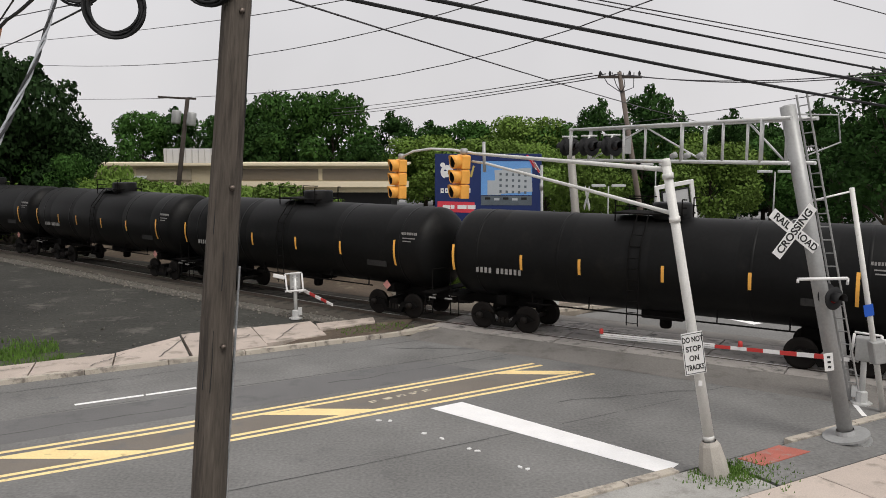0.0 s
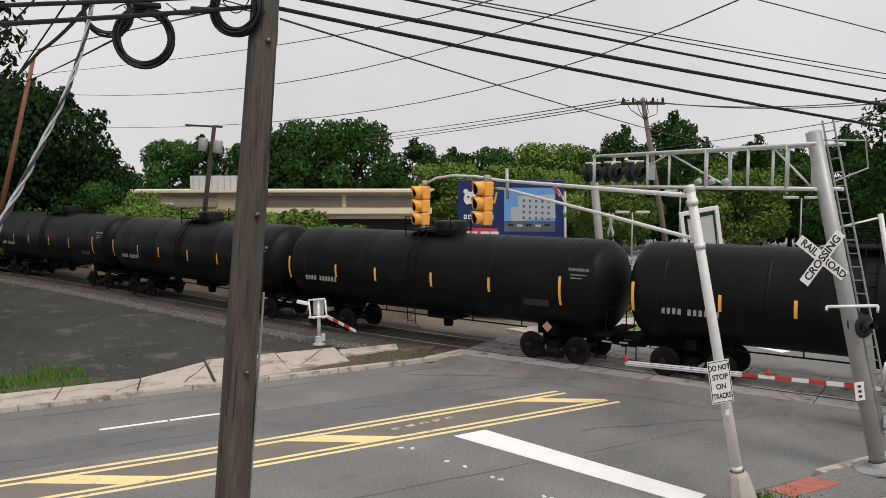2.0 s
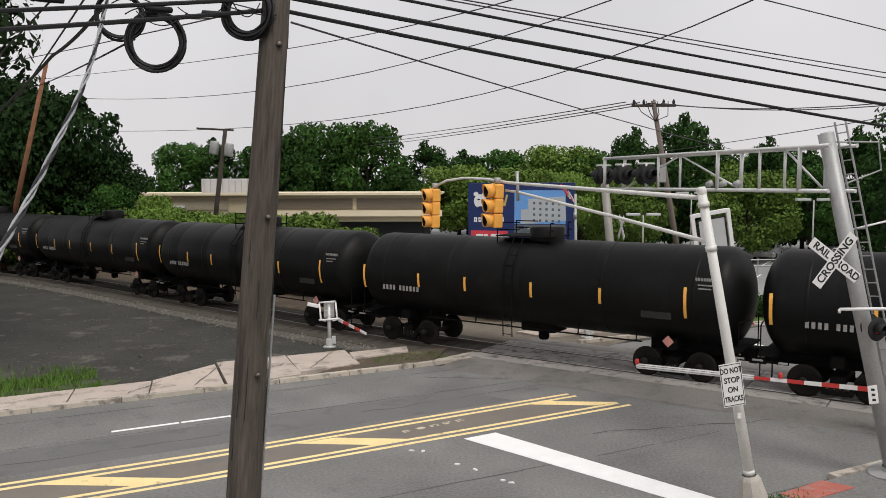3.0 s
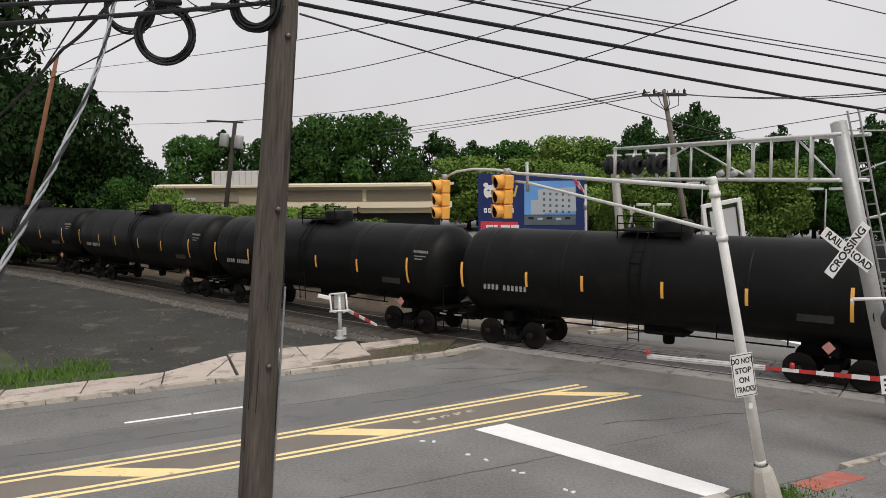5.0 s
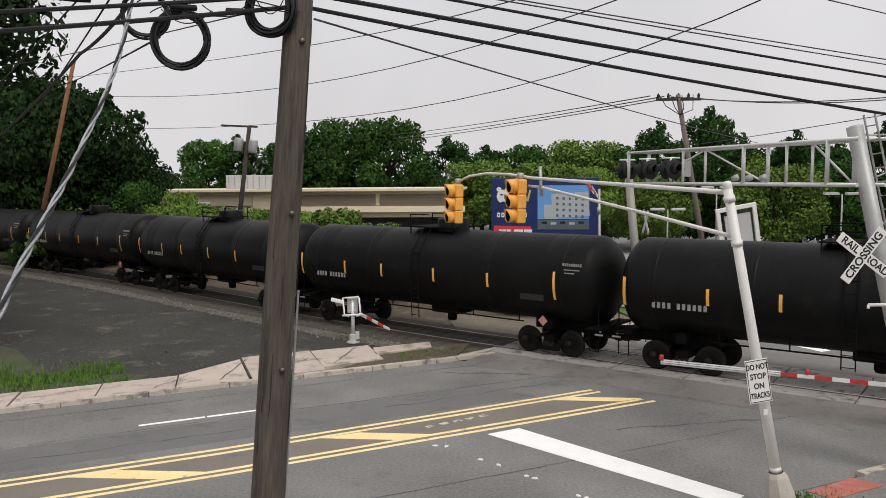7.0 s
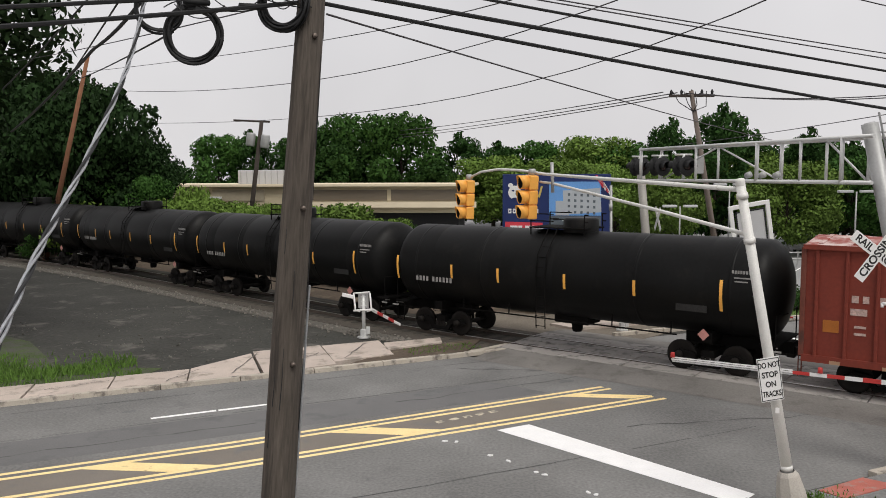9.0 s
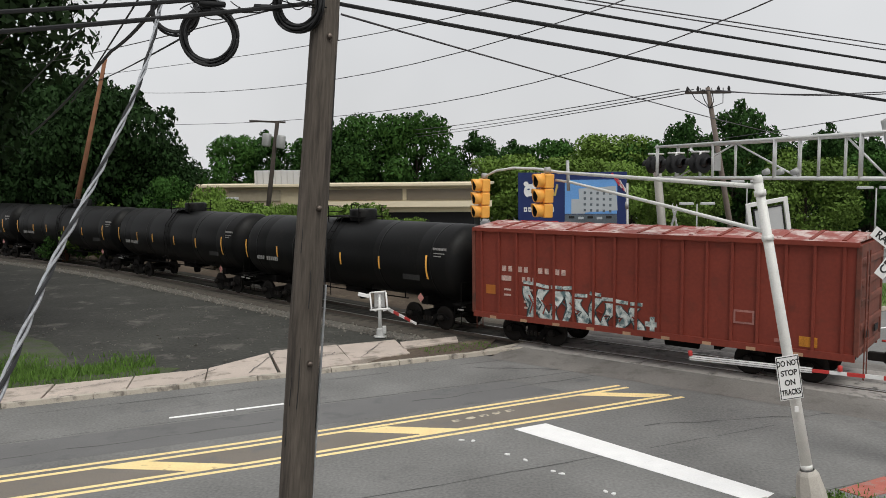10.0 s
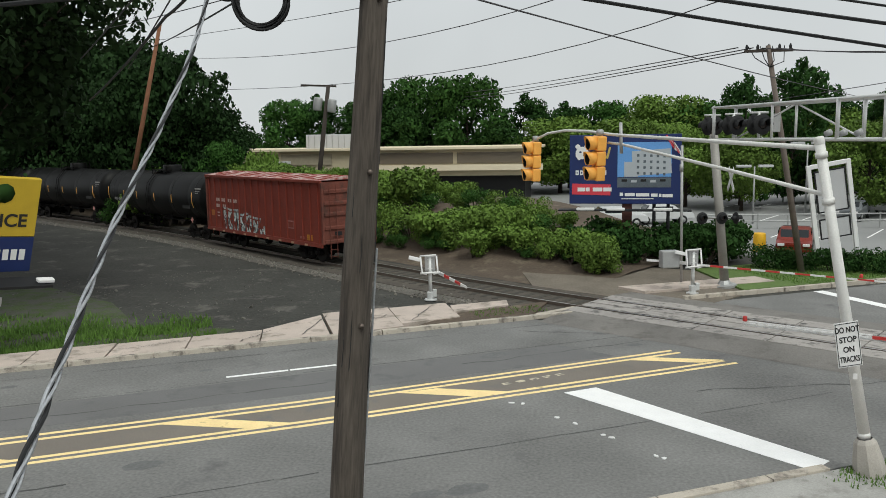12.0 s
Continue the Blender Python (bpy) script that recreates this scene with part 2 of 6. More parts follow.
def again(name, ob, m, parent):
    """Another part on the same mesh."""
    o = new(name, ob.data)
    o.parent, o.matrix_basis = parent, m
    return o


def thing(name, m, label, category, group="", kind=""):
    ob = new(name)
    ob.matrix_basis = m
    return tagged(ob, label, category, group, kind)


def solid(name, bm, material, label, category, group="", kind="", m=None):
    ob = new(name, mesh_of(name, bm, material))
    if m is not None:
        ob.matrix_basis = m
    return tagged(ob, label, category, group, kind)


def stand(base, top, heading=0.0):
    """The frame of a post that leans from base to top, with its x axis towards heading (degrees)."""
    z = (Vector(top) - Vector(base)).normalized()
    x = Vector((math.cos(radians(heading)), math.sin(radians(heading)), 0))
    x = (x - z * x.dot(z)).normalized()
    m = Matrix((x, z.cross(x), z)).transposed().to_4x4()
    m.translation = base
    return m


def words(name, text, size, material, parent, m, label=""):
    """Raised lettering in the built-in font, centred on m."""
    cu = bpy.data.curves.new(name, "FONT")
    cu.body, cu.size, cu.align_x, cu.align_y, cu.extrude = text, size, "CENTER", "CENTER", 0.004
    cu.offset = size * 0.022
    cu.materials.append(material)
    ob = new(name, cu)
    ob.parent, ob.matrix_basis = parent, m
    return tagged(ob, label)


ROAD_TURN = math.degrees(math.atan2(0.4886, 0.8725))


def R(a, b):
    """Plan point from metres along and across the road."""
    return (0.8725 * a - 0.4886 * b, 0.4886 * a + 0.8725 * b)


ROAD = pose(0, 0, 0, 0, 0, ROAD_TURN)
TRACK_C = 26.2


def track_offset(s):
    a = min(1.0, max(0.0, (-14 - s) / 45))
    return 4.0 * a * a * (3 - 2 * a)


def T(s, n=0.0):
    """Plan point from metres along the track and across it from its centre line."""
    c = TRACK_C + track_offset(s) + n
    return (0.848 * s + 0.53 * c, -0.53 * s + 0.848 * c)


def T_heading(s):
    (x0, y0), (x1, y1) = T(s - 0.5), T(s + 0.5)
    return math.degrees(math.atan2(y1 - y0, x1 - x0))


def along_track(s_range, n0, n1, z0, z1, step=4.0):
    """A band that follows the track."""
    bm = bmesh.new()
    s0, s1 = s_range
    k = max(1, round((s1 - s0) / step))
    ring = []
    for i in range(k + 1):
        s = s0 + (s1 - s0) * i / k
        ring.append([bm.verts.new((*T(s, n), z)) for n, z in ((n0, z0), (n0, z1), (n1, z1), (n1, z0))])
    for a, b in zip(ring, ring[1:]):
        for j in range(4):
            bm.faces.new((a[j], a[(j + 1) % 4], b[(j + 1) % 4], b[j]))
    bm.faces.new(ring[0])
    bm.faces.new(ring[-1][::-1])
    bmesh.ops.recalc_face_normals(bm, faces=bm.faces[:])
    return bm


# ---------------------------------------------------------------- ground, road, track
def build_ground():
    bm = bmesh.new()
    slab(bm, [(-700, -150), (700, -150), (700, 900), (-700, 900)], -0.6, -0.03)
    solid("ground", bm, M_DIRT, "dark grey-brown dirt and gravel ground", "ground", kind="structure")
    bm = bmesh.new()
    slab(bm, [R(-90, 11.4), R(120, 11.4), R(120, 25.25), R(-90, 25.25)], -0.3, 0.0)
    road = solid("road", bm, M_ASPHALT, "grey worn asphalt road with yellow and white markings", "road", kind="structure")
    return road


def strip(a0, b0, a1, b1, width, material, name, z=0.006):
    """A painted line on the road from one plan point to another."""
    p, q = Vector((a0, b0)), Vector((a1, b1))
    side = Vector((-(q - p).y, (q - p).x)).normalized() * width / 2
    bm = bmesh.new()
    slab(bm, [R(*v) for v in (p - side, q - side, q + side, p + side)], 0.001, z)
    return part(name, bm, material, road_ob)


def road_markings():
    # double yellow lines on either side of the painted median
    for b0, b1, end in ((17.68, 18.02, 15.25), (17.95, 18.33, 15.05), (19.10, 19.56, 14.45), (19.42, 19.85, 14.35)):
        strip(-60, b0, 3, b0, 0.13, M_YELLOW, "yellow_line")
        strip(3, b0, end, b1, 0.13, M_YELLOW, "yellow_line")
    # slanted bars across the median
    for a, b0, b1, w in ((12.55, 19.48, 18.42, 0.75), (5.55, 19.12, 18.06, 1.0), (-0.25, 19.04, 18.02, 1.0), (-6.05, 19.04, 18.02, 1.0), (-11.85, 19.04, 18.02, 1.0)):
        bm = bmesh.new()
        slab(bm, [R(a, b0), R(a + 1.8, b1), R(a + 1.8 + w, b1), R(a + w, b0)], 0.001, 0.008)
        part("chevron_bar", bm, M_YELLOW, road_ob)
    # lane lines
    for a in range(-60, 8, 12):
        strip(a + 1.49, 22.32, a + 3.2, 22.32, 0.13, M_WHITE, "lane_line")
        strip(a + 3.26, 22.32, a + 4.6, 22.32, 0.13, M_WHITE, "lane_line")
    # stop bar
    bm = bmesh.new()
    slab(bm, [R(9.45, 17.52), R(11.6, 11.47), R(12.25, 11.7), R(10.42, 17.58)], 0.001, 0.009)
    part("stop_bar", bm, M_WHITE, road_ob, "thick white stop bar")
    # worn letters on the median
    random.seed(4)
    for k in range(5):
        strip(8.3 + k * 0.42, 18.75 + 0.05 * k, 8.55 + k * 0.42, 18.8 + 0.05 * k, 0.16, M_WORN, "worn_mark")
    # markings past the track
    for b in (18.25, 18.55, 19.65, 19.95):
        strip(26.5, b, 90, b, 0.13, M_YELLOW, "yellow_line")
    strip(25.3, 20.4, 25.3, 25.2, 0.5, M_WHITE, "stop_bar")
    strip(27, 22.6, 33, 22.6, 0.13, M_WHITE, "lane_line")
    strip(37, 22.6, 43, 22.6, 0.13, M_WHITE, "lane_line")
    strip(20.5, 12.2, 22.6, 14.6, 0.3, M_WHITE, "crossing_line")
    strip(18.6, 11.7, 20.4, 13.6, 0.12, M_WHITE, "crossing_line")
    # cracks sealed with tar
    for k, (a, b, c, d) in enumerate(((11.2, 23.9, 14.0, 22.2), (12.6, 16.4, 19.5, 14.6), (8.0, 20.9, 14.4, 21.2), (-6, 20.75, 4, 20.7), (-2, 16.3, -9, 16.2))):
        bm = bmesh.new()
        random.seed(k)
        pts = [Vector((a + (c - a) * i / 14, b + (d - b) * i / 14 + random.uniform(-0.09, 0.09))) for i in range(15)]
        for p, q in zip(pts, pts[1:]):
            w = 0.022 * random.uniform(0.4, 1.5)
            n = Vector((-(q - p).y, (q - p).x)).normalized() * w
            vs = [bm.verts.new((*R(*v), 0.004)) for v in (p - n, q - n, q + n, p + n)]
            bm.faces.new(vs)
        part("tar_seam", bm, M_TAR, road_ob)


def road_seams():
    """Long paving joints and scattered oil stains."""
    random.seed(41)
    for b in (14.95, 21.9, 24.4):
        bm = bmesh.new()
        a = -55.0
        while a < 14:
            ln = random.uniform(0.6, 2.2)
            w = random.uniform(0.006, 0.02)
            y0, y1 = b + random.uniform(-0.03, 0.03), b + random.uniform(-0.03, 0.03)
            bm.faces.new([bm.verts.new((*R(p, q), 0.0045)) for p, q in ((a, y0 - w), (a + ln, y1 - w), (a + ln, y1 + w), (a, y0 + w))])
            a += ln + (random.uniform(0, 0.8) if random.random() < 0.4 else 0)
        part("paving_joint", bm, M_TAR, road_ob)
    stain = mat("oil_stain", (0.135, 0.135, 0.134), 0.8, var=0.3, scale=1.5, fine=12, bump=0.15)
    for k in range(14):
        a, b = random.uniform(-14, 16), random.choice((13.2, 16.6, 21.2, 24.0)) + random.gauss(0, 0.3)
        bm = bmesh.new()
        r = random.uniform(0.08, 0.35)
        n = 23
        bm.faces.new([bm.verts.new((*R(a + r * 1.8 * math.cos(q * 6.283 / n) * random.uniform(0.85, 1.1), b + r * math.sin(q * 6.283 / n) * random.uniform(0.85, 1.1)), 0.0035)) for q in range(n)])
        part("oil_stain", bm, stain, road_ob)


def road_patches():
    """Darker and lighter asphalt repairs."""
    for k, (poly, col) in enumerate((
            ([(-60, 19.95), (12.5, 20.0), (11.5, 21.8), (-60, 21.6)], (0.156, 0.153, 0.152)),
            ([(-60, 18.05), (3, 18.05), (14, 18.42), (13.4, 19.45), (3, 19.02), (-60, 19.0)], (0.195, 0.172, 0.148)))):
        bm = bmesh.new()
        slab(bm, [R(*p) for p in poly], -0.01, 0.003)
        part("asphalt_patch", bm, mat("patch_asphalt", col, 0.88, var=0.2, scale=0.5, fine=25, bump=0.25, stain=(col[0] * 0.75,) * 3, stain_at=0.62), road_ob)


def build_track():
    solid("ballast_bed", along_track((-160, 60), -2.1, 1.9, -0.4, 0.02), M_BALLAST, "grey-brown crushed stone ballast under the track", "ballast", kind="structure")
    # pale stony shoulder in front of the track
    bm = along_track((-150, -18.5), -3.0, -2.1, -0.35, 0.0)
    solid("ballast_shoulder", bm, mat("pale_ballast", (0.125, 0.115, 0.10), 0.95, var=0.5, scale=1.0, fine=9, bump=0.9), "pale loose stones along the track edge", "ballast", kind="structure")
    random.seed(11)
    bm = bmesh.new()
    for k in range(1500):
        s = -18 - 85 * random.random() ** 1.4
        x, y = T(s, random.gauss(-2.6, 0.32))
        r = random.uniform(0.02, 0.07)
        bmesh.ops.create_cube(bm, size=1, matrix=pose(x, y, r * 0.3, random.uniform(0, 360), random.uniform(0, 360), 0) @ Matrix.Diagonal((r * 1.5, r, r, 1)))
    solid("ballast_stones", bm, mat("loose_stones", (0.20, 0.185, 0.16), 0.95, var=0.5, island=0.8, bump=0), "loose pale grey ballast stones", "stones", kind="stuff")
    track = thing("railway_track", Matrix(), "single railway track with rusty rails and bright running surface", "railway track", kind="structure")
    for n in (-0.8, 0.8):
        part("rail", along_track((-160, 60), n - 0.036, n + 0.036, 0.02, 0.15, 2.5), M_RAIL, track)
        part("rail_head", along_track((-160, 60), n - 0.03, n + 0.03, 0.15, 0.158, 2.5), M_RAILTOP, track)
    bm = bmesh.new()
    box(bm, (0, 0, 0), (0.23, 2.7, 0.12))
    first = part("sleeper", bm, M_TIE, track)
    spots = [s for s in (-16.4 - 0.62 * k for k in range(95))] + [17.5 + 0.62 * k for k in range(30)]
    for i, s in enumerate(spots):
        m = pose(*T(s), -0.03, 0, 0, T_heading(s))
        if i == 0:
            first.matrix_basis = m
        else:
            again("sleeper", first, m, track)
    # concrete panels of the level crossing
    random.seed(3)
    for n0, n1 in ((-1.75, -0.93), (-0.66, -0.02), (0.02, 0.66), (0.93, 1.75)):
        for k in range(13):
            s0 = -15.85 + 2.45 * k
            z = 0.15 + random.uniform(-0.012, 0.006)
            bm = bmesh.new()
            slab(bm, [T(s0 + 0.02, n0), T(s0 + 2.43, n0), T(s0 + 2.43, n1), T(s0 + 0.02, n1)], 0.0, z)
            part("crossing_panel", bm, M_PANEL, track)
    # asphalt ramps up to the panels
    for n0, n1 in ((-1.76, -3.4), (1.76, 3.4)):
        bm = bmesh.new()
        ring = []
        for s in (-15.85, 16.0):
            ring.append([bm.verts.new((*T(s, n), z)) for n, z in ((n0, 0.135), (n1, 0.004), (n0, -0.05))])
        for j in range(3):
            bm.faces.new((ring[0][j], ring[0][(j + 1) % 3], ring[1][(j + 1) % 3], ring[1][j]))
        bmesh.ops.recalc_face_normals(bm, faces=bm.faces[:])
        part("asphalt_ramp", bm, mat("ramp_asphalt", (0.19, 0.178, 0.165), 0.9, var=0.3, scale=0.6, fine=20, bump=0.3, stain=(0.125, 0.115, 0.105), stain_at=0.58), track)


def build_apron():
    """Dusty tan asphalt between the kerb end and the rails."""
    bm = bmesh.new()
    slab(bm, [(-2.0, 29.15), (-3.4, 30.9), T(-19.5, -1.9), T(-13.0, -1.9), R(17.5, 25.2), R(12.5, 25.2)], -0.1, 0.012)
    solid("apron", bm, mat("dusty_asphalt", (0.20, 0.175, 0.14), 0.92, var=0.4, scale=0.7, fine=15, bump=0.4, stain=(0.11, 0.10, 0.088), stain_at=0.56),
          "dusty tan worn asphalt apron beside the rails", "apron", kind="structure")
    bm = bmesh.new()
    slab(bm, [T(-20, 1.95), T(-12.5, 1.95), R(22.5, 26.0), R(24.0, 31.4), (1.2, 41.0), (-2.8, 39.0)], -0.1, 0.008)
    solid("apron_past_track", bm, mat("dusty_gravel", (0.17, 0.145, 0.115), 0.95, var=0.45, scale=0.8, fine=11, bump=0.6), "brown dusty gravel past the track", "apron", kind="structure")


def build_pavement():
    far = thing("far_kerb", Matrix(), "worn concrete kerb along the road", "kerb", kind="structure")
    for a in [-46 + 2.4 * k for k in range(25)]:
        if 12.2 < a < 30:
            continue
        bm = bmesh.new()
        slab(bm, [R(a + 0.015, 25.25), R(a + 2.385, 25.25), R(a + 2.385, 25.47), R(a + 0.015, 25.47)], -0.2, 0.14)
        part("kerb_stone", bm, M_KERB, far)
    for a in [19.3 + 2.4 * k for k in range(20)]:
        bm = bmesh.new()
        slab(bm, [R(a + 0.015, 25.9 - 0.03 * (a - 19)), R(a + 2.385, 25.85 - 0.03 * (a - 19)), R(a + 2.385, 26.07 - 0.03 * (a - 19)), R(a + 0.015, 26.12 - 0.03 * (a - 19))], -0.2, 0.14)
        part("kerb_stone", bm, M_KERB, far)
    walk_ob = thing("far_pavement", Matrix(), "cracked pale concrete pavement slabs", "pavement", kind="structure")
    random.seed(7)
    for k in range(17):
        a = -34 + 2.3 * k
        w0 = 27.15 + max(0.0, min(1.0, (a - 2.8) / 2.5)) * 1.55
        w1 = 27.15 + max(0.0, min(1.0, (a + 2.3 - 2.8) / 2.5)) * 1.55
        bm = bmesh.new()
        z = 0.125 + random.uniform(-0.022, 0.012)
        slab(bm, [R(a + 0.025, 25.48), R(a + 2.275, 25.48), R(a + 2.275 + 0.3, w1), R(a + 0.025 + 0.3, w0)], -0.1, z)
        part("paving_slab", bm, M_CONC, walk_ob)
    for a0, a1, b0, b1 in ((5.2, 7.7, 25.5, 28.9), (7.74, 10.0, 26.1, 28.8), (10.04, 12.4, 27.2, 28.3)):
        bm = bmesh.new()
        slab(bm, [R(a0, b0), R(a1, b0 + 0.25), R(a1 + 0.3, b1), R(a0 + 0.3, b1)], -0.1, 0.115)
        part("paving_slab", bm, M_CONC, walk_ob)
    bm = bmesh.new()
    slab(bm, [R(7.8, 25.48), R(12.6, 25.75), R(14.2, 27.6), R(10.2, 27.1)], -0.1, 0.08)
    solid("verge", bm, M_SOIL, "thin trodden grass verge beside the kerb", "verge", kind="structure")
    bm = bmesh.new()
    slab(bm, [R(12.2, 25.25), R(14.6, 26.0), R(14.5, 26.22), R(12.1, 25.47)], -0.2, 0.12)
    part("kerb_stone", bm, M_KERB, far)
    # cracks in the slabs
    random.seed(19)
    for a0, b0, a1, b1 in ((4.2, 25.8, 5.6, 28.4), (6.0, 26.0, 7.6, 27.6), (8.2, 26.4, 9.7, 28.5), (2.2, 25.8, 3.4, 26.9), (-1.2, 26.2, 0.6, 26.6), (5.4, 27.6, 7.7, 27.2)):
        bm = bmesh.new()
        pts = [Vector((a0 + (a1 - a0) * i / 9 + random.uniform(-0.07, 0.07), b0 + (b1 - b0) * i / 9 + random.uniform(-0.07, 0.07))) for i in range(10)]
        for p, q in zip(pts, pts[1:]):
            n = Vector((-(q - p).y, (q - p).x)).normalized() * random.uniform(0.008, 0.022)
            bm.faces.new([bm.verts.new((*R(*v), 0.142)) for v in (p - n, q - n, q + n, p + n)])
        part("crack", bm, M_TAR, walk_ob)
    # past the track
    bm = bmesh.new()
    slab(bm, [R(18.6, 27.6), R(25.0, 27.3), R(25.0, 28.6), R(18.2, 29.0)], -0.1, 0.11)
    part("paving_slab", bm, M_CONC, walk_ob)
    # near side
    near = thing("near_kerb", Matrix(), "concrete kerb at the near road edge", "kerb", kind="structure")
    for a in [-40 + 2.4 * k for k in range(34)]:
        if 12 < a < 12.9:
            continue
        e = 1.35 if 9.6 < a < 12 else 2.385
        bm = bmesh.new()
        slab(bm, [R(a + 0.015, 11.2), R(a + e, 11.2), R(a + e, 11.42), R(a + 0.015, 11.42)], -0.2, 0.13)
        part("kerb_stone", bm, M_KERB, near)
    nw = thing("near_pavement", Matrix(), "pale concrete pavement on the near side", "pavement", kind="structure")
    for a in [-40 + 2.0 * k for k in range(41)]:
        bm = bmesh.new()
        slab(bm, [R(a + 0.012, 8.2), R(a + 1.988, 8.2), R(a + 1.988, 9.75), R(a + 0.012, 9.75)], -0.2, 0.11)
        part("paving_slab", bm, M_CONC, nw)
    bm = bmesh.new()
    slab(bm, [R(13.0, 9.8), R(40, 9.8), R(40, 11.19), R(13.0, 11.19)], -0.2, 0.10)
    solid("near_verge_tarmac", bm, M_ASPHALT, "dark tarmac strip between kerb and pavement", "verge", kind="structure")
    bm = bmesh.new()
    slab(bm, [(6.23, 16.22), (6.6, 15.84), (7.93, 16.62), (7.41, 17.0)], 0.0, 0.118)
    pad = solid("tactile_paving", bm, M_PAD, "faded red tactile paving pad in the tarmac", "tactile paving")
    bm = bmesh.new()
    slab(bm, [R(-40, 9.8), R(12.9, 9.8), R(12.9, 11.19), R(-40, 11.19)], -0.2, 0.09)
    solid("near_verge", bm, mat("grey_concrete", (0.36, 0.35, 0.33), 0.9, var=0.25, scale=0.9, fine=30, bump=0.25, stain=(0.24, 0.23, 0.21), stain_at=0.57), "grey concrete strip behind the near kerb", "verge", kind="structure")


def blades(name, n, spot, lo, hi, label, material=M_GRASS, seed=1):
    """Many grass blades as one mesh; spot() gives plan points."""
    random.seed(seed)
    v, f = [], []
    for k in range(n):
        x, y, z = spot()
        h = random.uniform(lo, hi)
        a = random.uniform(0, math.pi)
        w = 0.018 + 0.03 * h
        dx, dy = math.cos(a) * w, math.sin(a) * w
        lx, ly = random.uniform(-0.5, 0.5) * h, random.uniform(-0.5, 0.5) * h
        i = len(v)
        v += [(x - dx, y - dy, z), (x + dx, y + dy, z), (x + lx, y + ly, z + h)]
        f.append((i, i + 1, i + 2))
    me = bpy.data.meshes.new(name)
    me.from_pydata(v, [], f)
    me.materials.append(material)
    return tagged(new(name, me), label, "grass", kind="stuff")


def build_greens():
    bm = bmesh.new()
    slab(bm, [R(-30, 27.2), R(1.5, 27.2), R(2.3, 28.2), R(-1.0, 30.2), R(-2.0, 35), R(-6, 42), R(-30, 46)], -0.1, -0.012)
    solid("grass_patch", bm, M_TURF, "patchy green grass and weeds beside the lot", "grass", kind="structure")

    def spot():
        while True:
            a, b = random.uniform(-22, 1.6), 27.25 + 13 * random.random() ** 1.4
            if b < 30.5 - (a + 2) * 0.45 + (random.random() - 0.3) * 3 and (noise.noise(Vector((a * 0.45, b * 0.6, 0))) > -0.05 or random.random() < 0.12):
                return (*R(a, b), -0.01)
    blades("grass_tufts", 34000, spot, 0.04, 0.27, "tall uneven green grass", seed=5)
    blades("verge_grass", 260, lambda: (*R(random.uniform(10.6, 13.4), random.uniform(26.0, 27.1)), 0.08), 0.03, 0.1, "thin grass on the verge", seed=6)

    def by_base():
        a, r = random.uniform(0, 6.28), abs(random.gauss(0, 0.6))
        x, y = 5.75 + math.cos(a) * r * 1.1, 15.6 + math.sin(a) * r * 0.8
        return (x, y, 0.08 if 0.8725 * y - 0.4886 * x < 11.15 else -0.2)
    blades("pole_foot_grass", 2200, by_base, 0.03, 0.12, "green grass round the signal pole's footing", seed=8)
    # grass beyond the track
    bm = bmesh.new()
    slab(bm, [R(22.5, 26.3), R(60, 25.2), R(60, 31), R(24, 31.5)], -0.1, 0.09)
    solid("far_lawn", bm, mat("lawn", (0.10, 0.155, 0.04), 0.9, var=0.3, scale=0.5, fine=8, bump=0.4), "mown green lawn beside the far road", "grass", kind="structure")
    blades("lawn_grass", 9000, lambda: (*R(random.uniform(25.3, 40), random.uniform(26.2, 31)), 0.09), 0.03, 0.12, "short lawn grass", seed=9)
    # soil bank behind the track
    bm = bmesh.new()
    n = 26
    rows = []
    for i in range(n):
        s = -93 + i * 3.0
        row = []
        for d, z in ((2.2, -0.05), (4.5, 0.15), (7.5, 1.5), (10, 2.3), (18, 2.2)):
            k = min(1.0, max(0.03, (-18 - s) / 12))
            row.append(bm.verts.new((*T(s, d), z * k + random.uniform(-0.12, 0.12) * (d > 3))))
        rows.append(row)
    for a, b in zip(rows, rows[1:]):
        for j in range(4):
            bm.faces.new((a[j], b[j], b[j + 1], a[j + 1]))
    solid("soil_bank", bm, M_SOIL, "brown soil bank behind the railway track", "bank", kind="structure")
    # parking lot
    bm = bmesh.new()
    slab(bm, [(2, 46), (14, 43), (80, 62), (120, 130), (-30, 110), (-8, 60)], -0.2, 0.012)
    lot = solid("parking_lot", bm, M_LOT, "pale grey asphalt car park with white bay lines", "car park", kind="structure")
    for k in range(14):
        for row, y in ((0, 52), (1, 62), (2, 72)):
            bm = bmesh.new()
            x = 9 + k * 2.8 + row * 1.5
            slab(bm, [(x, y), (x + 0.12, y), (x + 2.6, y + 4.6), (x + 2.48, y + 4.6)], 0.01, 0.02)
            part("bay_line", bm, M_WHITE, lot)


road_ob = build_ground()
road_markings()
road_seams()
road_patches()
build_track()
build_apron()
build_pavement()
build_greens()


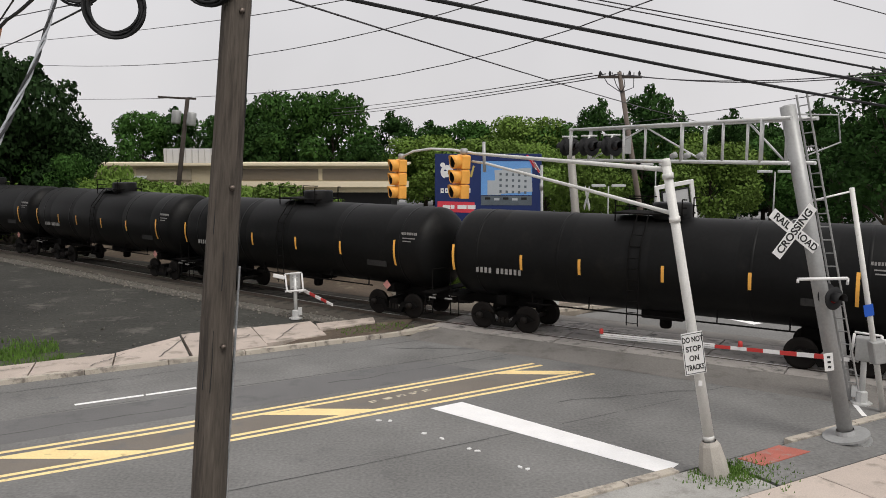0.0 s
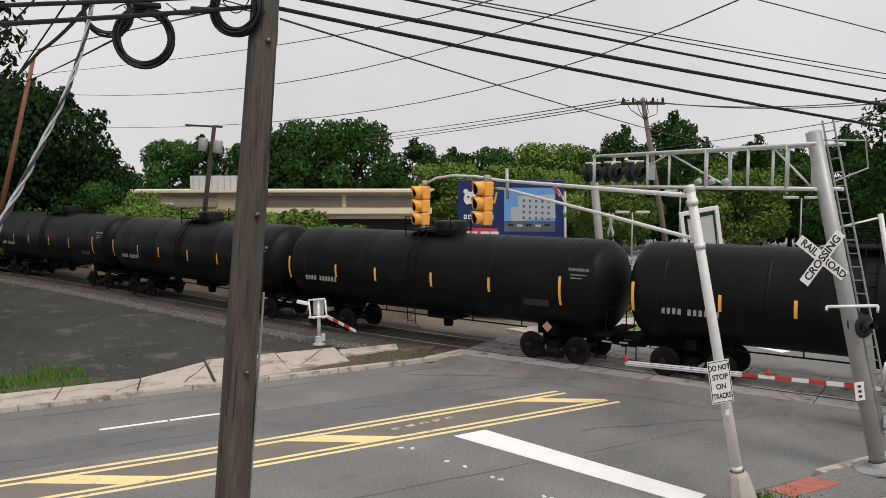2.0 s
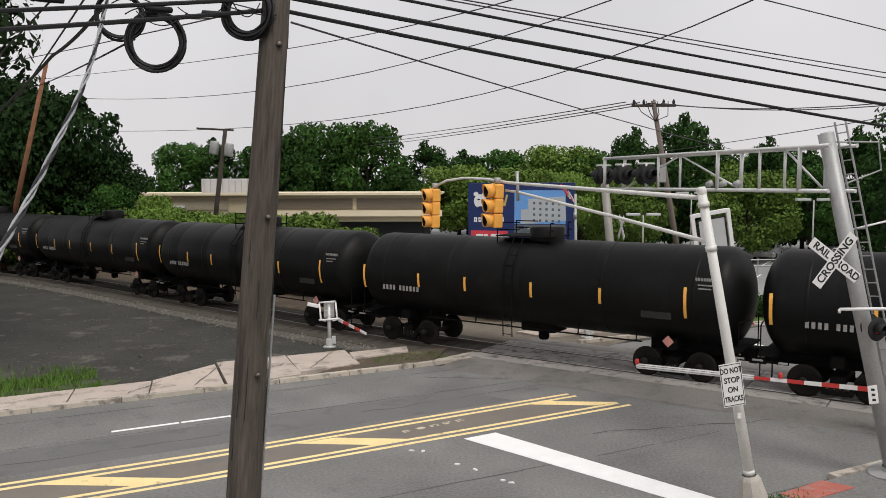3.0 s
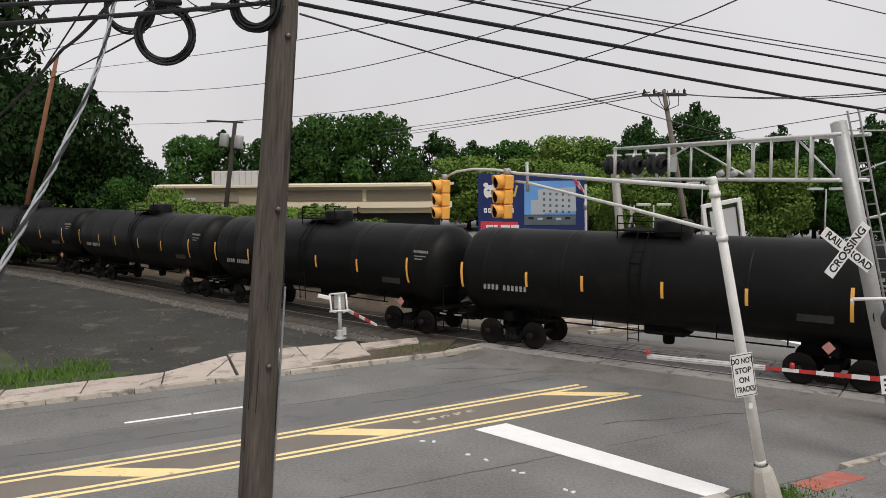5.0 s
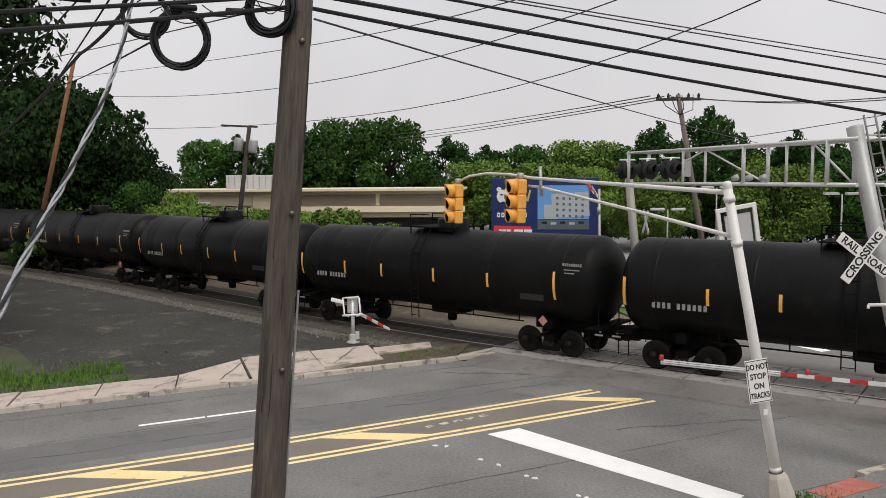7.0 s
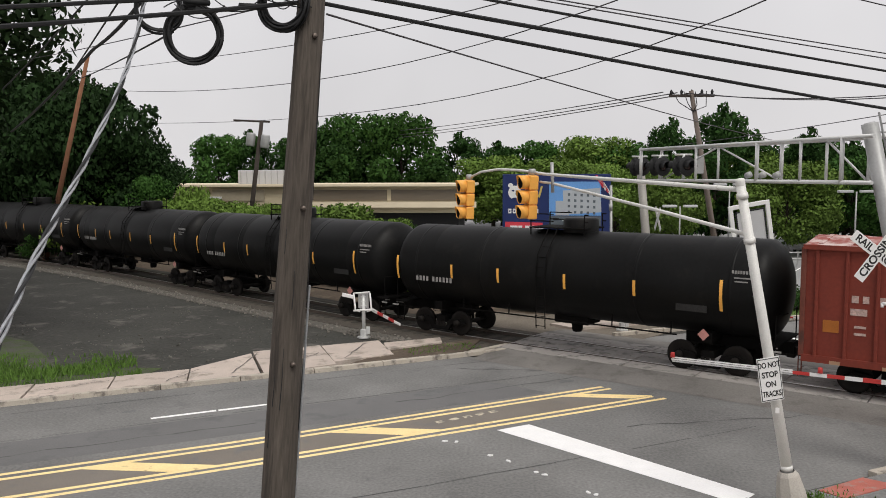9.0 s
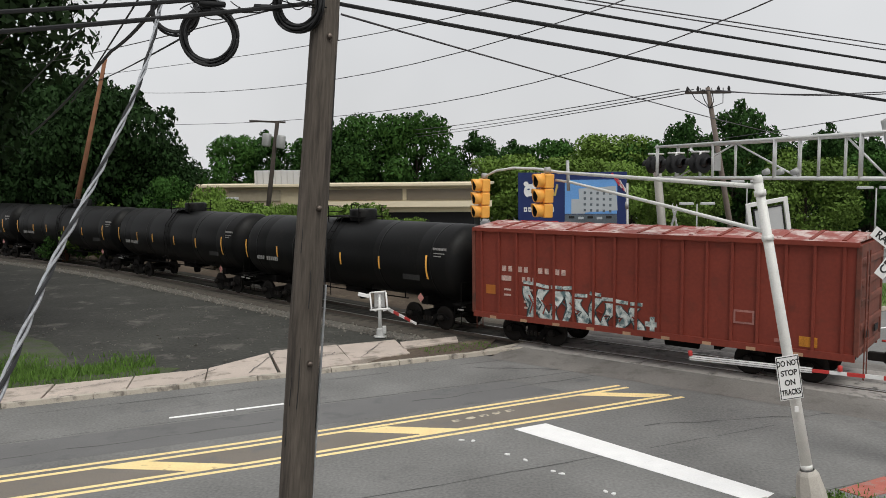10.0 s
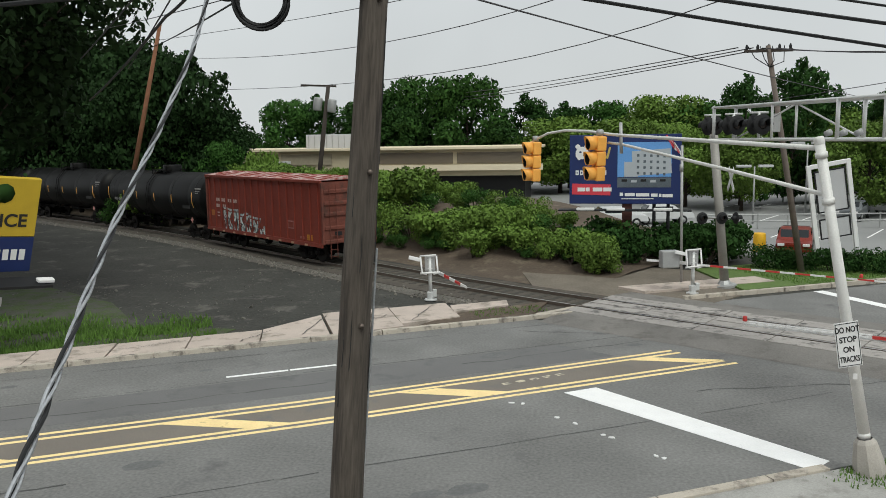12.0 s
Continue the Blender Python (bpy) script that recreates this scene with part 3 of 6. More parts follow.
# ---------------------------------------------------------------- trees
def leaf_cloud(name, clumps, leaf, per, material, parent=None, label="", seed=0, flat=0.8):
    """Leaves scattered in clumps (x, y, z, radius): many small tilted blades."""
    rng = np.random.default_rng(seed)
    vs, fs = [], []
    for cx, cy, cz, r in clumps:
        n = int(per * r * r)
        d = rng.normal(size=(n, 3))
        d /= np.linalg.norm(d, axis=1)[:, None]
        rad = r * rng.uniform(0.35, 1.0, n) ** 0.55
        p = np.array([cx, cy, cz]) + d * rad[:, None] * np.array([1, 1, flat])
        nrm = d + rng.normal(scale=0.7, size=(n, 3))
        nrm /= np.linalg.norm(nrm, axis=1)[:, None]
        t = np.cross(nrm, rng.normal(size=(n, 3)))
        t /= np.linalg.norm(t, axis=1)[:, None] + 1e-9
        b = np.cross(nrm, t)
        s = leaf * rng.uniform(0.55, 1.3, n)[:, None]
        quad = np.stack([p - t * s, p - b * s * 0.55, p + t * s, p + b * s * 0.55], 1)
        base = len(vs) * 4
        vs.extend(quad)
    v = np.concatenate(vs).reshape(-1, 3)
    f = np.arange(len(v)).reshape(-1, 4)
    me = bpy.data.meshes.new(name)
    me.from_pydata(v.tolist(), [], f.tolist())
    me.materials.append(material)
    ob = new(name, me)
    ob.parent = parent
    return tagged(ob, label)


def tree(h, w, leaf, material, seed, label, crown_from=0.25, per=60, clump=0.2):
    """A tree at the origin: tapered trunk with limbs, and a crown of clumped leaves."""
    rng = random.Random(seed)
    t = thing("tree", Matrix(), label, "tree", "trees round the crossing")
    bm = bmesh.new()
    top = Vector((rng.uniform(-0.4, 0.4), rng.uniform(-0.4, 0.4), h * 0.8))
    tube(bm, [(0, 0, -0.2), top * 0.3, top * 0.65, top], 0.035 * h * 0.8, 0.03, 8)
    clumps = []
    for k in range(26):
        zf = crown_from + (0.97 - crown_from) * (k + rng.random()) / 26
        prof = math.sin(math.pi * min(1, 0.12 + 0.82 * (zf - crown_from) / (1 - crown_from))) ** 0.6
        a = k * 2.4 + rng.uniform(-0.5, 0.5)
        r = w * 0.5 * prof * rng.uniform(0.35, 0.95)
        c = Vector((math.cos(a) * r, math.sin(a) * r, h * zf))
        rad = w * clump * rng.uniform(0.7, 1.3)
        clumps.append((c.x, c.y, min(c.z, h - rad * 0.6), rad))
        start = top * min(0.95, (zf * 0.75))
        tube(bm, [start, (start + c) / 2 + Vector((0, 0, 0.3)), c], 0.012 * h * (1.1 - zf), 0.02, 5)
    for k in range(16):
        b = clumps[rng.randrange(len(clumps))]
        d = Vector((rng.gauss(0, 1), rng.gauss(0, 1), rng.gauss(0.2, 0.8))).normalized() * b[3]
        clumps.append((b[0] + d.x, b[1] + d.y, b[2] + d.z, b[3] * rng.uniform(0.3, 0.55)))
    part("trunk", bm, M_BARK, t)
    leaf_cloud("crown", clumps, leaf, per, material, t, seed=seed)
    return t


def plant(proto, x, y, h_scale, w_scale, turn, z=0.0, label=""):
    m = pose(x, y, z, 0, 0, turn) @ Matrix.Diagonal((w_scale, w_scale, h_scale, 1))
    t = copy_thing(proto, m)
    return tagged(t, label)


def build_trees():
    a = tree(10, 9, 0.22, M_LEAF_M, 1, "broad leafy green tree behind the railway", per=150, clump=0.155)
    b = tree(10, 8, 0.22, M_LEAF_D, 2, "tall dark green tree behind the railway", 0.15, per=160, clump=0.16)
    c = tree(10, 10, 0.22, M_LEAF_L, 3, "light green rounded tree behind the railway", 0.2, per=150, clump=0.18)
    protos = [a, b, c]
    # far line of trees: place, height, width factor, kind
    far_left = ((-58, 96, 15, 1.5, 1), (-52, 104, 10, 1.5, 0), (-44, 100, 7.6, 1.2, 1), (-36, 96, 11.2, 1.0, 0), (-31.5, 97, 11.1, 1.0, 1),
           (-24, 97, 12.4, 1.2, 1), (-18.5, 95, 13.4, 1.1, 0), (-12.8, 95, 13.4, 1.15, 0))
    far_right = ((-6.2, 99, 10.8, 1.1, 1), (-1.0, 101, 9.8, 1.1, 1),
           (3.5, 101, 10.4, 1.0, 0), (9.7, 97, 10.6, 1.2, 2), (15, 96, 9.8, 1.2, 0), (22, 100, 9.6, 1.2, 1), (-2, 92, 8.3, 1.0, 2), (5, 91, 8.0, 1.0, 2),
           (-27, 102, 11, 1.2, 0), (30, 104, 10, 1.4, 1), (38, 104, 10.5, 1.4, 0), (46, 102, 10, 1.5, 1), (55, 100, 11, 1.5, 0),
           (-8, 90, 7.5, 0.9, 1), (-20, 92, 9.8, 1.1, 1))
    for k, (x, y, h, w, i) in enumerate(far_left + far_right):
        plant(protos[i], x, y, h / 10, w, k * 67)
    mid = ((14.4, 75, 10.6, 0.85, 1), (19.0, 76, 11.9, 1.0, 1), (22.5, 78, 8.2, 0.8, 2), (27.4, 76, 9.8, 0.8, 1), (30.5, 76, 8.8, 0.85, 1), (34.5, 74, 10.6, 0.8, 1),
           (22.0, 66, 7.2, 0.75, 2), (28, 68, 7.8, 0.8, 0), (33, 66, 8.2, 0.9, 1), (39, 70, 10.5, 1.0, 1), (45, 74, 11, 1.1, 0), (9.5, 74, 7.2, 0.7, 2), (13.5, 70, 6.6, 0.6, 2))
    for k, (x, y, h, w, i) in enumerate(mid):
        plant(protos[i], x, y, h / 10, w, k * 101, label="green tree at the edge of the car park")
    d = tree(10, 9, 0.22, M_LEAF_S, 4, "dense green tree above the railway", 0.12, per=170)
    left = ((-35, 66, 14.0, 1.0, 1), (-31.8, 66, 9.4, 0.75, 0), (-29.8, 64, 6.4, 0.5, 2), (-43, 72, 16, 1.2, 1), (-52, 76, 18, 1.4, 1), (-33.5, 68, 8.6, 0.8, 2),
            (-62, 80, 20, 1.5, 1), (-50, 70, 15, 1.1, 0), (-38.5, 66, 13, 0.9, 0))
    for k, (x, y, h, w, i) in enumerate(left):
        plant(d if i != 2 else a, x, y, h / 10, w, k * 83, label="dense green tree above the railway")
    n = tree(17, 13.5, 0.2, M_LEAF_N, 21, "large tree overhanging the gravel lot, dimness in its leaf colour", 0.48, per=150, clump=0.17)
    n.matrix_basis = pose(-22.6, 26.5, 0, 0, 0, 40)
    # Copies mostly out of view, added to block sky light from the lot.
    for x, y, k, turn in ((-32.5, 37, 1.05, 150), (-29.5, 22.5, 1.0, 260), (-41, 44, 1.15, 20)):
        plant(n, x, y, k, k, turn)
    r = tree(11.2, 7.2, 0.2, M_LEAF_D, 22, "drooping dark green tree by the far road", 0.3, per=90, clump=0.19)
    r.matrix_basis = pose(25.5, 46, 0)
    plant(r, 31, 50, 1.05, 1.0, 70)
    d.matrix_basis = pose(-74, 88, 0)
    a.matrix_basis, b.matrix_basis, c.matrix_basis = pose(64, 100, 0), pose(72, 104, 0), pose(-66, 100, 0)
    # bushes on the bank: a few kinds, planted again and again
    rng = random.Random(31)
    kinds = [bush(1.0 + 0.1 * k, (M_LEAF_L, M_LEAF_M, M_LEAF_D, M_LEAF_L, M_LEAF_M, M_LEAF_M)[k], 100 + k) for k in range(6)]
    used = set()

    def set_bush(k, x, y, z, size):
        m = pose(x, y, z, 0, 0, rng.uniform(0, 360)) @ Matrix.Diagonal((size, size, size * rng.uniform(0.85, 1.2), 1))
        if k in used:
            copy_thing(kinds[k], m)
        else:
            kinds[k].matrix_basis = m
            used.add(k)
    for j in range(215):
        s = rng.uniform(-72, -18.5)
        d = rng.uniform(6.2 if s > -26 else 4.9, 13) if rng.random() < 0.6 else rng.uniform(6.0 if s > -26 else 4.7, 7.5)
        z = 2.2 * min(1.0, max(0.0, (d - 4) / 5)) * min(1.0, max(0.03, (-18 - s) / 12))
        set_bush(rng.choice((0, 0, 1, 3, 3, 4, 5)), *T(s, d), z - 0.1, rng.uniform(0.6, 1.35) * (1.0 if s < -32 else 0.8 if s < -24 else 0.62))
    for x, y, size in ((3.0, 40.6, 1.2), (4.6, 41, 1.15), (6.3, 40.8, 1.2), (2.0, 41.5, 1.1), (7.2, 41.8, 1.0), (1.0, 40.4, 1.1), (5.4, 42.4, 1.2), (3.8, 42.6, 1.2)):
        set_bush(2, x, y, -0.05, size)
    for j in range(26):
        x = rng.uniform(-36, -4)
        set_bush(rng.choice((0, 1, 3, 4)), x, 57 + rng.uniform(0, 8), 0.3, rng.uniform(1.2, 1.9) if x < -16 else rng.uniform(0.8, 1.2))
    # tall weeds and saplings standing out of the scrub
    for j in range(16):
        s = rng.uniform(-60, -37)
        x, y = T(s, rng.uniform(6, 11))
        size = rng.uniform(0.45, 0.8)
        copy_thing(kinds[rng.choice((0, 3))], pose(x, y, 1.6, 0, 0, rng.uniform(0, 360)) @ Matrix.Diagonal((size, size, size * rng.uniform(1.7, 2.6), 1)))


def bush(size, material, seed):
    rng = random.Random(seed)
    t = thing("bush", Matrix(), "leafy green bush on the bank behind the track", "bush", "bushes behind the track")
    bm = bmesh.new()
    clumps = []
    for k in range(7):
        a, r = rng.uniform(0, 6.28), rng.uniform(0.2, 0.9) * size
        c = (math.cos(a) * r, math.sin(a) * r, size * rng.uniform(0.35, 1.15))
        clumps.append((*c, size * rng.uniform(0.35, 0.6)))
        tube(bm, [(0, 0, -0.1), (c[0] * 0.5, c[1] * 0.5, c[2] * 0.6), c], 0.03, 0.01, 5)
    part("stem", bm, M_BARK, t)
    leaf_cloud("foliage", clumps, 0.07 + 0.012 * (seed % 4), 760, material, t, seed=seed)
    return t


build_trees()


# ---------------------------------------------------------------- train
def truck(parent, x):
    """A two-axle bogie at x along its car; gives back its wheelsets."""
    t = new("truck")
    t.parent, t.matrix_basis = parent, pose(x, 0, 0)
    for side in (-1, 1):
        bm = bmesh.new()
        y = side * 1.0
        pts = [(-1.25, 0.48), (-0.95, 0.66), (-0.45, 0.60), (-0.3, 0.30), (0.3, 0.30), (0.45, 0.60), (0.95, 0.66), (1.25, 0.48), (0.95, 0.36), (0.55, 0.42), (0.4, 0.16), (-0.4, 0.16), (-0.55, 0.42), (-0.95, 0.36)]
        lo = [bm.verts.new((px, y - 0.07, pz)) for px, pz in pts]
        hi = [bm.verts.new((px, y + 0.07, pz)) for px, pz in pts]
        bm.faces.new(lo), bm.faces.new(hi[::-1])
        for i in range(len(pts)):
            j = (i + 1) % len(pts)
            bm.faces.new((lo[i], hi[i], hi[j], lo[j]))
        bmesh.ops.recalc_face_normals(bm, faces=bm.faces[:])
        part("side_frame", bm, M_UNDER, t)
        bm = bmesh.new()
        for k in (-0.16, 0, 0.16):
            lathe(bm, [(0.065, 0.28), (0.065, 0.5)], 8, pose(k, y, 0))
        part("spring", bm, M_WHEEL, t)
        for k in (-0.9, 0.9):
            bm = bmesh.new()
            lathe(bm, [(0, 0), (0.1, 0), (0.12, 0.05), (0.12, 0.16), (0, 0.16)], 12, pose(k, y + side * 0.06, 0.5, -90 * side))
            part("bearing_cap", bm, M_WHEEL, t, "greasy steel bearing cap")
    bm = bmesh.new()
    box(bm, (0, 0, 0.58), (0.4, 2.0, 0.24))
    part("bolster", bm, M_UNDER, t)
    sets = []
    for k in (-0.9, 0.9):
        bm = bmesh.new()
        for side in (-1, 1):
            f = -1 if side > 0 else 1
            lathe(bm, [(0, -0.05), (0.16, -0.05), (0.2, -0.02), (0.36, -0.03), (0.45, -0.065), (0.46, 0.06), (0.49, 0.065), (0.49, 0.09), (0.38, 0.09), (0.2, 0.05), (0, 0.06)], 28, pose(0, side * 0.8, 0, 90 * f))
        tube(bm, [(0, -0.8, 0), (0, 0.8, 0)], 0.08, seg=10)
        ws = part("wheelset", bm, M_WHEEL, t, m=pose(k, 0, 0.46))
        sets.append(ws)
    return t, sets


def raise_truck(t):
    t.matrix_basis = t.matrix_basis @ pose(0, 0, 0.155)


def lettering_bars(parent, x, z, y, rows, h=0.14, mat_=M_PALE, name="lettering_bar"):
    """Unreadable or private markings as plain bars on a car's side."""
    for k, (dx, w) in enumerate(rows):
        bm = bmesh.new()
        box(bm, (x + dx, y, z), (w, 0.012, h))
        part(name, bm, mat_, parent)


TANK_R, TANK_Z = 1.59, 2.86


def tank_car():
    car = thing("tank_car", Matrix(), "long black tank car with yellow reflector strips, rolling on the track", "tank car", "tank cars of the train")
    half = 7.66
    bm = bmesh.new()
    prof = [(0, -half)]
    for k in range(1, 9):
        a = k / 8 * math.pi / 2
        prof.append((TANK_R * math.sin(a), -half + 0.75 * (1 - math.cos(a))))
    for z in (-5.4, -2.7, 0, 2.7, 5.4):
        prof += [(TANK_R, z - 0.02), (TANK_R - 0.003, z), (TANK_R, z + 0.02)]
    prof += [(r, -z) for r, z in prof[8:0:-1]] + [(0, half)]
    lathe(bm, prof, 56, pose(0, 0, TANK_Z, 0, 90, 0))
    part("tank", bm, M_TANK, car)
    # jacket bands
    for x in (-6.2, -3.1, 3.1, 6.2):
        bm = bmesh.new()
        lathe(bm, [(TANK_R - 0.01, -0.06), (TANK_R + 0.005, -0.05), (TANK_R + 0.005, 0.05), (TANK_R - 0.01, 0.06)], 56, pose(x, 0, TANK_Z, 0, 90, 0))
        part("jacket_band", bm, M_TANK, car)
    # reflector strips on both flanks
    for side in (-1, 1):
        for x, z0, z1 in ((-7.16, 2.3, 3.24), (-4.42, 2.5, 3.03), (-2.28, 2.5, 3.03), (0.5, 2.49, 3.02), (3.1, 2.48, 3.01), (5.95, 2.25, 3.24)):
            bm = bmesh.new()
            ring = []
            for k in range(7):
                z = z0 + (z1 - z0) * k / 6
                y = math.sqrt(max(0, (TANK_R + 0.012) ** 2 - (z - TANK_Z) ** 2)) * side
                ring.append([bm.verts.new((x * -side - 0.05, y, z)), bm.verts.new((x * -side + 0.05, y, z))])
            for p, q in zip(ring, ring[1:]):
                bm.faces.new((p[0], p[1], q[1], q[0]))
            part("reflector_strip", bm, M_STRIP, car, "yellow reflective strip")
        # marks and small lettering near the ends
        for x, z, rows in ((-5.35, 2.42, tuple((-0.82 + 0.17 * k + (0.14 if k > 3 else 0), 0.1) for k in range(10))), (6.62, 3.5, tuple((-0.36 + 0.085 * k, 0.06) for k in range(9))), (6.62, 3.33, ((0, 0.6),)), (6.55, 3.22, ((0, 0.4),)), (5.0, 2.32, ((0, 1.0),))):
            y = side * (math.sqrt(TANK_R ** 2 - (z - TANK_Z) ** 2) + 0.012)
            lettering_bars(car, x * -side, z, y, rows, (0.24 if z < 3 else 0.1) if len(rows) > 1 else (0.04 if z > 3 else 0.32), M_PALE if z != 2.32 else M_STENCIL)
        bm = bmesh.new()
        box(bm, (0, 0, 0), (0.27, 0.015, 0.27), pose(5.35, side * 1.32, 1.42, 0, 45, 0))
        part("placard", bm, mat("placard", (0.55, 0.25, 0.22), 0.5, bump=0), car, "small red and white diamond placard")
    # underframe: stub sills, body bolsters, valve skid, ladder rails
    for e in (-1, 1):
        bm = bmesh.new()
        box(bm, (e * 6.1, 0, 1.12), (3.4, 0.5, 0.36))
        box(bm, (e * 5.4, 0, 1.3), (0.35, 2.3, 0.34))
        part("stub_sill", bm, M_UNDER, car)
        bm = bmesh.new()
        box(bm, (e * 7.5, 0, 0.95), (0.55, 0.2, 0.26), None, 0.03)
        box(bm, (e * 7.68, 0, 0.95), (0.26, 0.28, 0.34), None, 0.04)
        part("coupler", bm, M_WHEEL, car)
        bm = bmesh.new()
        box(bm, (e * 7.3, 0, 1.3), (0.55, 2.5, 0.05))
        part("end_platform", bm, M_UNDER, car)
        for y in (-1.2, 1.2):
            bm = bmesh.new()
            tube(bm, [(e * 7.5, y, 1.3), (e * 7.5, y, 2.2), (e * 7.62, y * 0.3, 2.2)], 0.022, seg=6)
            tube(bm, [(e * 7.5, y, 1.3), (e * 7.5, y, 0.55), (e * 7.15, y, 0.55), (e * 7.15, y, 1.3)], 0.022, seg=6)
            part("grab_rail", bm, M_UNDER, car)
        bm = bmesh.new()
        tube(bm, [(e * 7.45, -0.9, 1.2), (e * 7.55, -1.2, 1.25)], 0.03, seg=6)
        box(bm, (e * 7.55, -1.28, 1.15), (0.3, 0.04, 0.05))
        part("uncoupling_lever", bm, M_PALE, car, "pale uncoupling lever")
    bm = bmesh.new()
    box(bm, (0.2, 0, 1.25), (1.4, 1.0, 0.36), None, 0.05)
    lathe(bm, [(0.16, 0.72), (0.2, 0.8), (0.2, 1.3)], 14, pose(0.2, 0, 0))
    part("bottom_outlet", bm, M_UNDER, car)
    for y in (-1.1, 1.1):
        bm = bmesh.new()
        tube(bm, [(-4.4, y, 1.28), (4.4, y, 1.28)], 0.03, seg=6)
        for x in (-4.2, -2.1, 2.1, 4.2):
            tube(bm, [(x, y, 1.28), (x, y * 0.95, 1.9)], 0.025, seg=6)
        part("side_pipe", bm, M_UNDER, car)
    # top fittings
    bm = bmesh.new()
    lathe(bm, [(0.0, 0.52), (0.6, 0.52), (0.64, 0.46), (0.64, 0)], 20, pose(0.3, 0, TANK_Z + TANK_R - 0.06))
    part("manway_housing", bm, M_TANK, car)
    bm = bmesh.new()
    box(bm, (-0.3, 0, TANK_Z + TANK_R + 0.1), (2.3, 1.5, 0.05))
    part("top_platform", bm, M_UNDER, car)
    for x in (-1.4, 0.8):
        for y in (-0.7, 0.7):
            bm = bmesh.new()
            tube(bm, [(x, y, TANK_Z + TANK_R - 0.25), (x, y, TANK_Z + TANK_R + 0.6)], 0.025, seg=6)
            part("platform_post", bm, M_UNDER, car)
    for y in (-0.7, 0.7):
        for z in (0.34, 0.6):
            for x0, x1 in ((-1.4, -0.45), (0.8, 0.95)):
                bm = bmesh.new()
                tube(bm, [(x0, y, TANK_Z + TANK_R + z), (x1, y, TANK_Z + TANK_R + z)], 0.022, seg=6)
                part("platform_rail", bm, M_UNDER, car)
    for side in (-1, 1):
        bm = bmesh.new()
        for x in (-0.62, -0.25):
            tube(bm, [(x, side * 0.75, TANK_Z + TANK_R + 0.1), (x, side * 1.5, TANK_Z + 0.8), (x, side * 1.66, TANK_Z), (x, side * 1.58, 1.0)], 0.02, seg=6)
        for k in range(9):
            z = 1.1 + k * 0.35
            y = side * (1.65 if z < 3.3 else 1.65 - (z - 3.3) * 0.75)
            tube(bm, [(-0.62, y, z), (-0.25, y, z)], 0.014, seg=5)
        part("side_ladder", bm, M_UNDER, car)
    for x in (-5.4, 5.4):
        t, sets = truck(car, x)
        raise_truck(t)
    return car


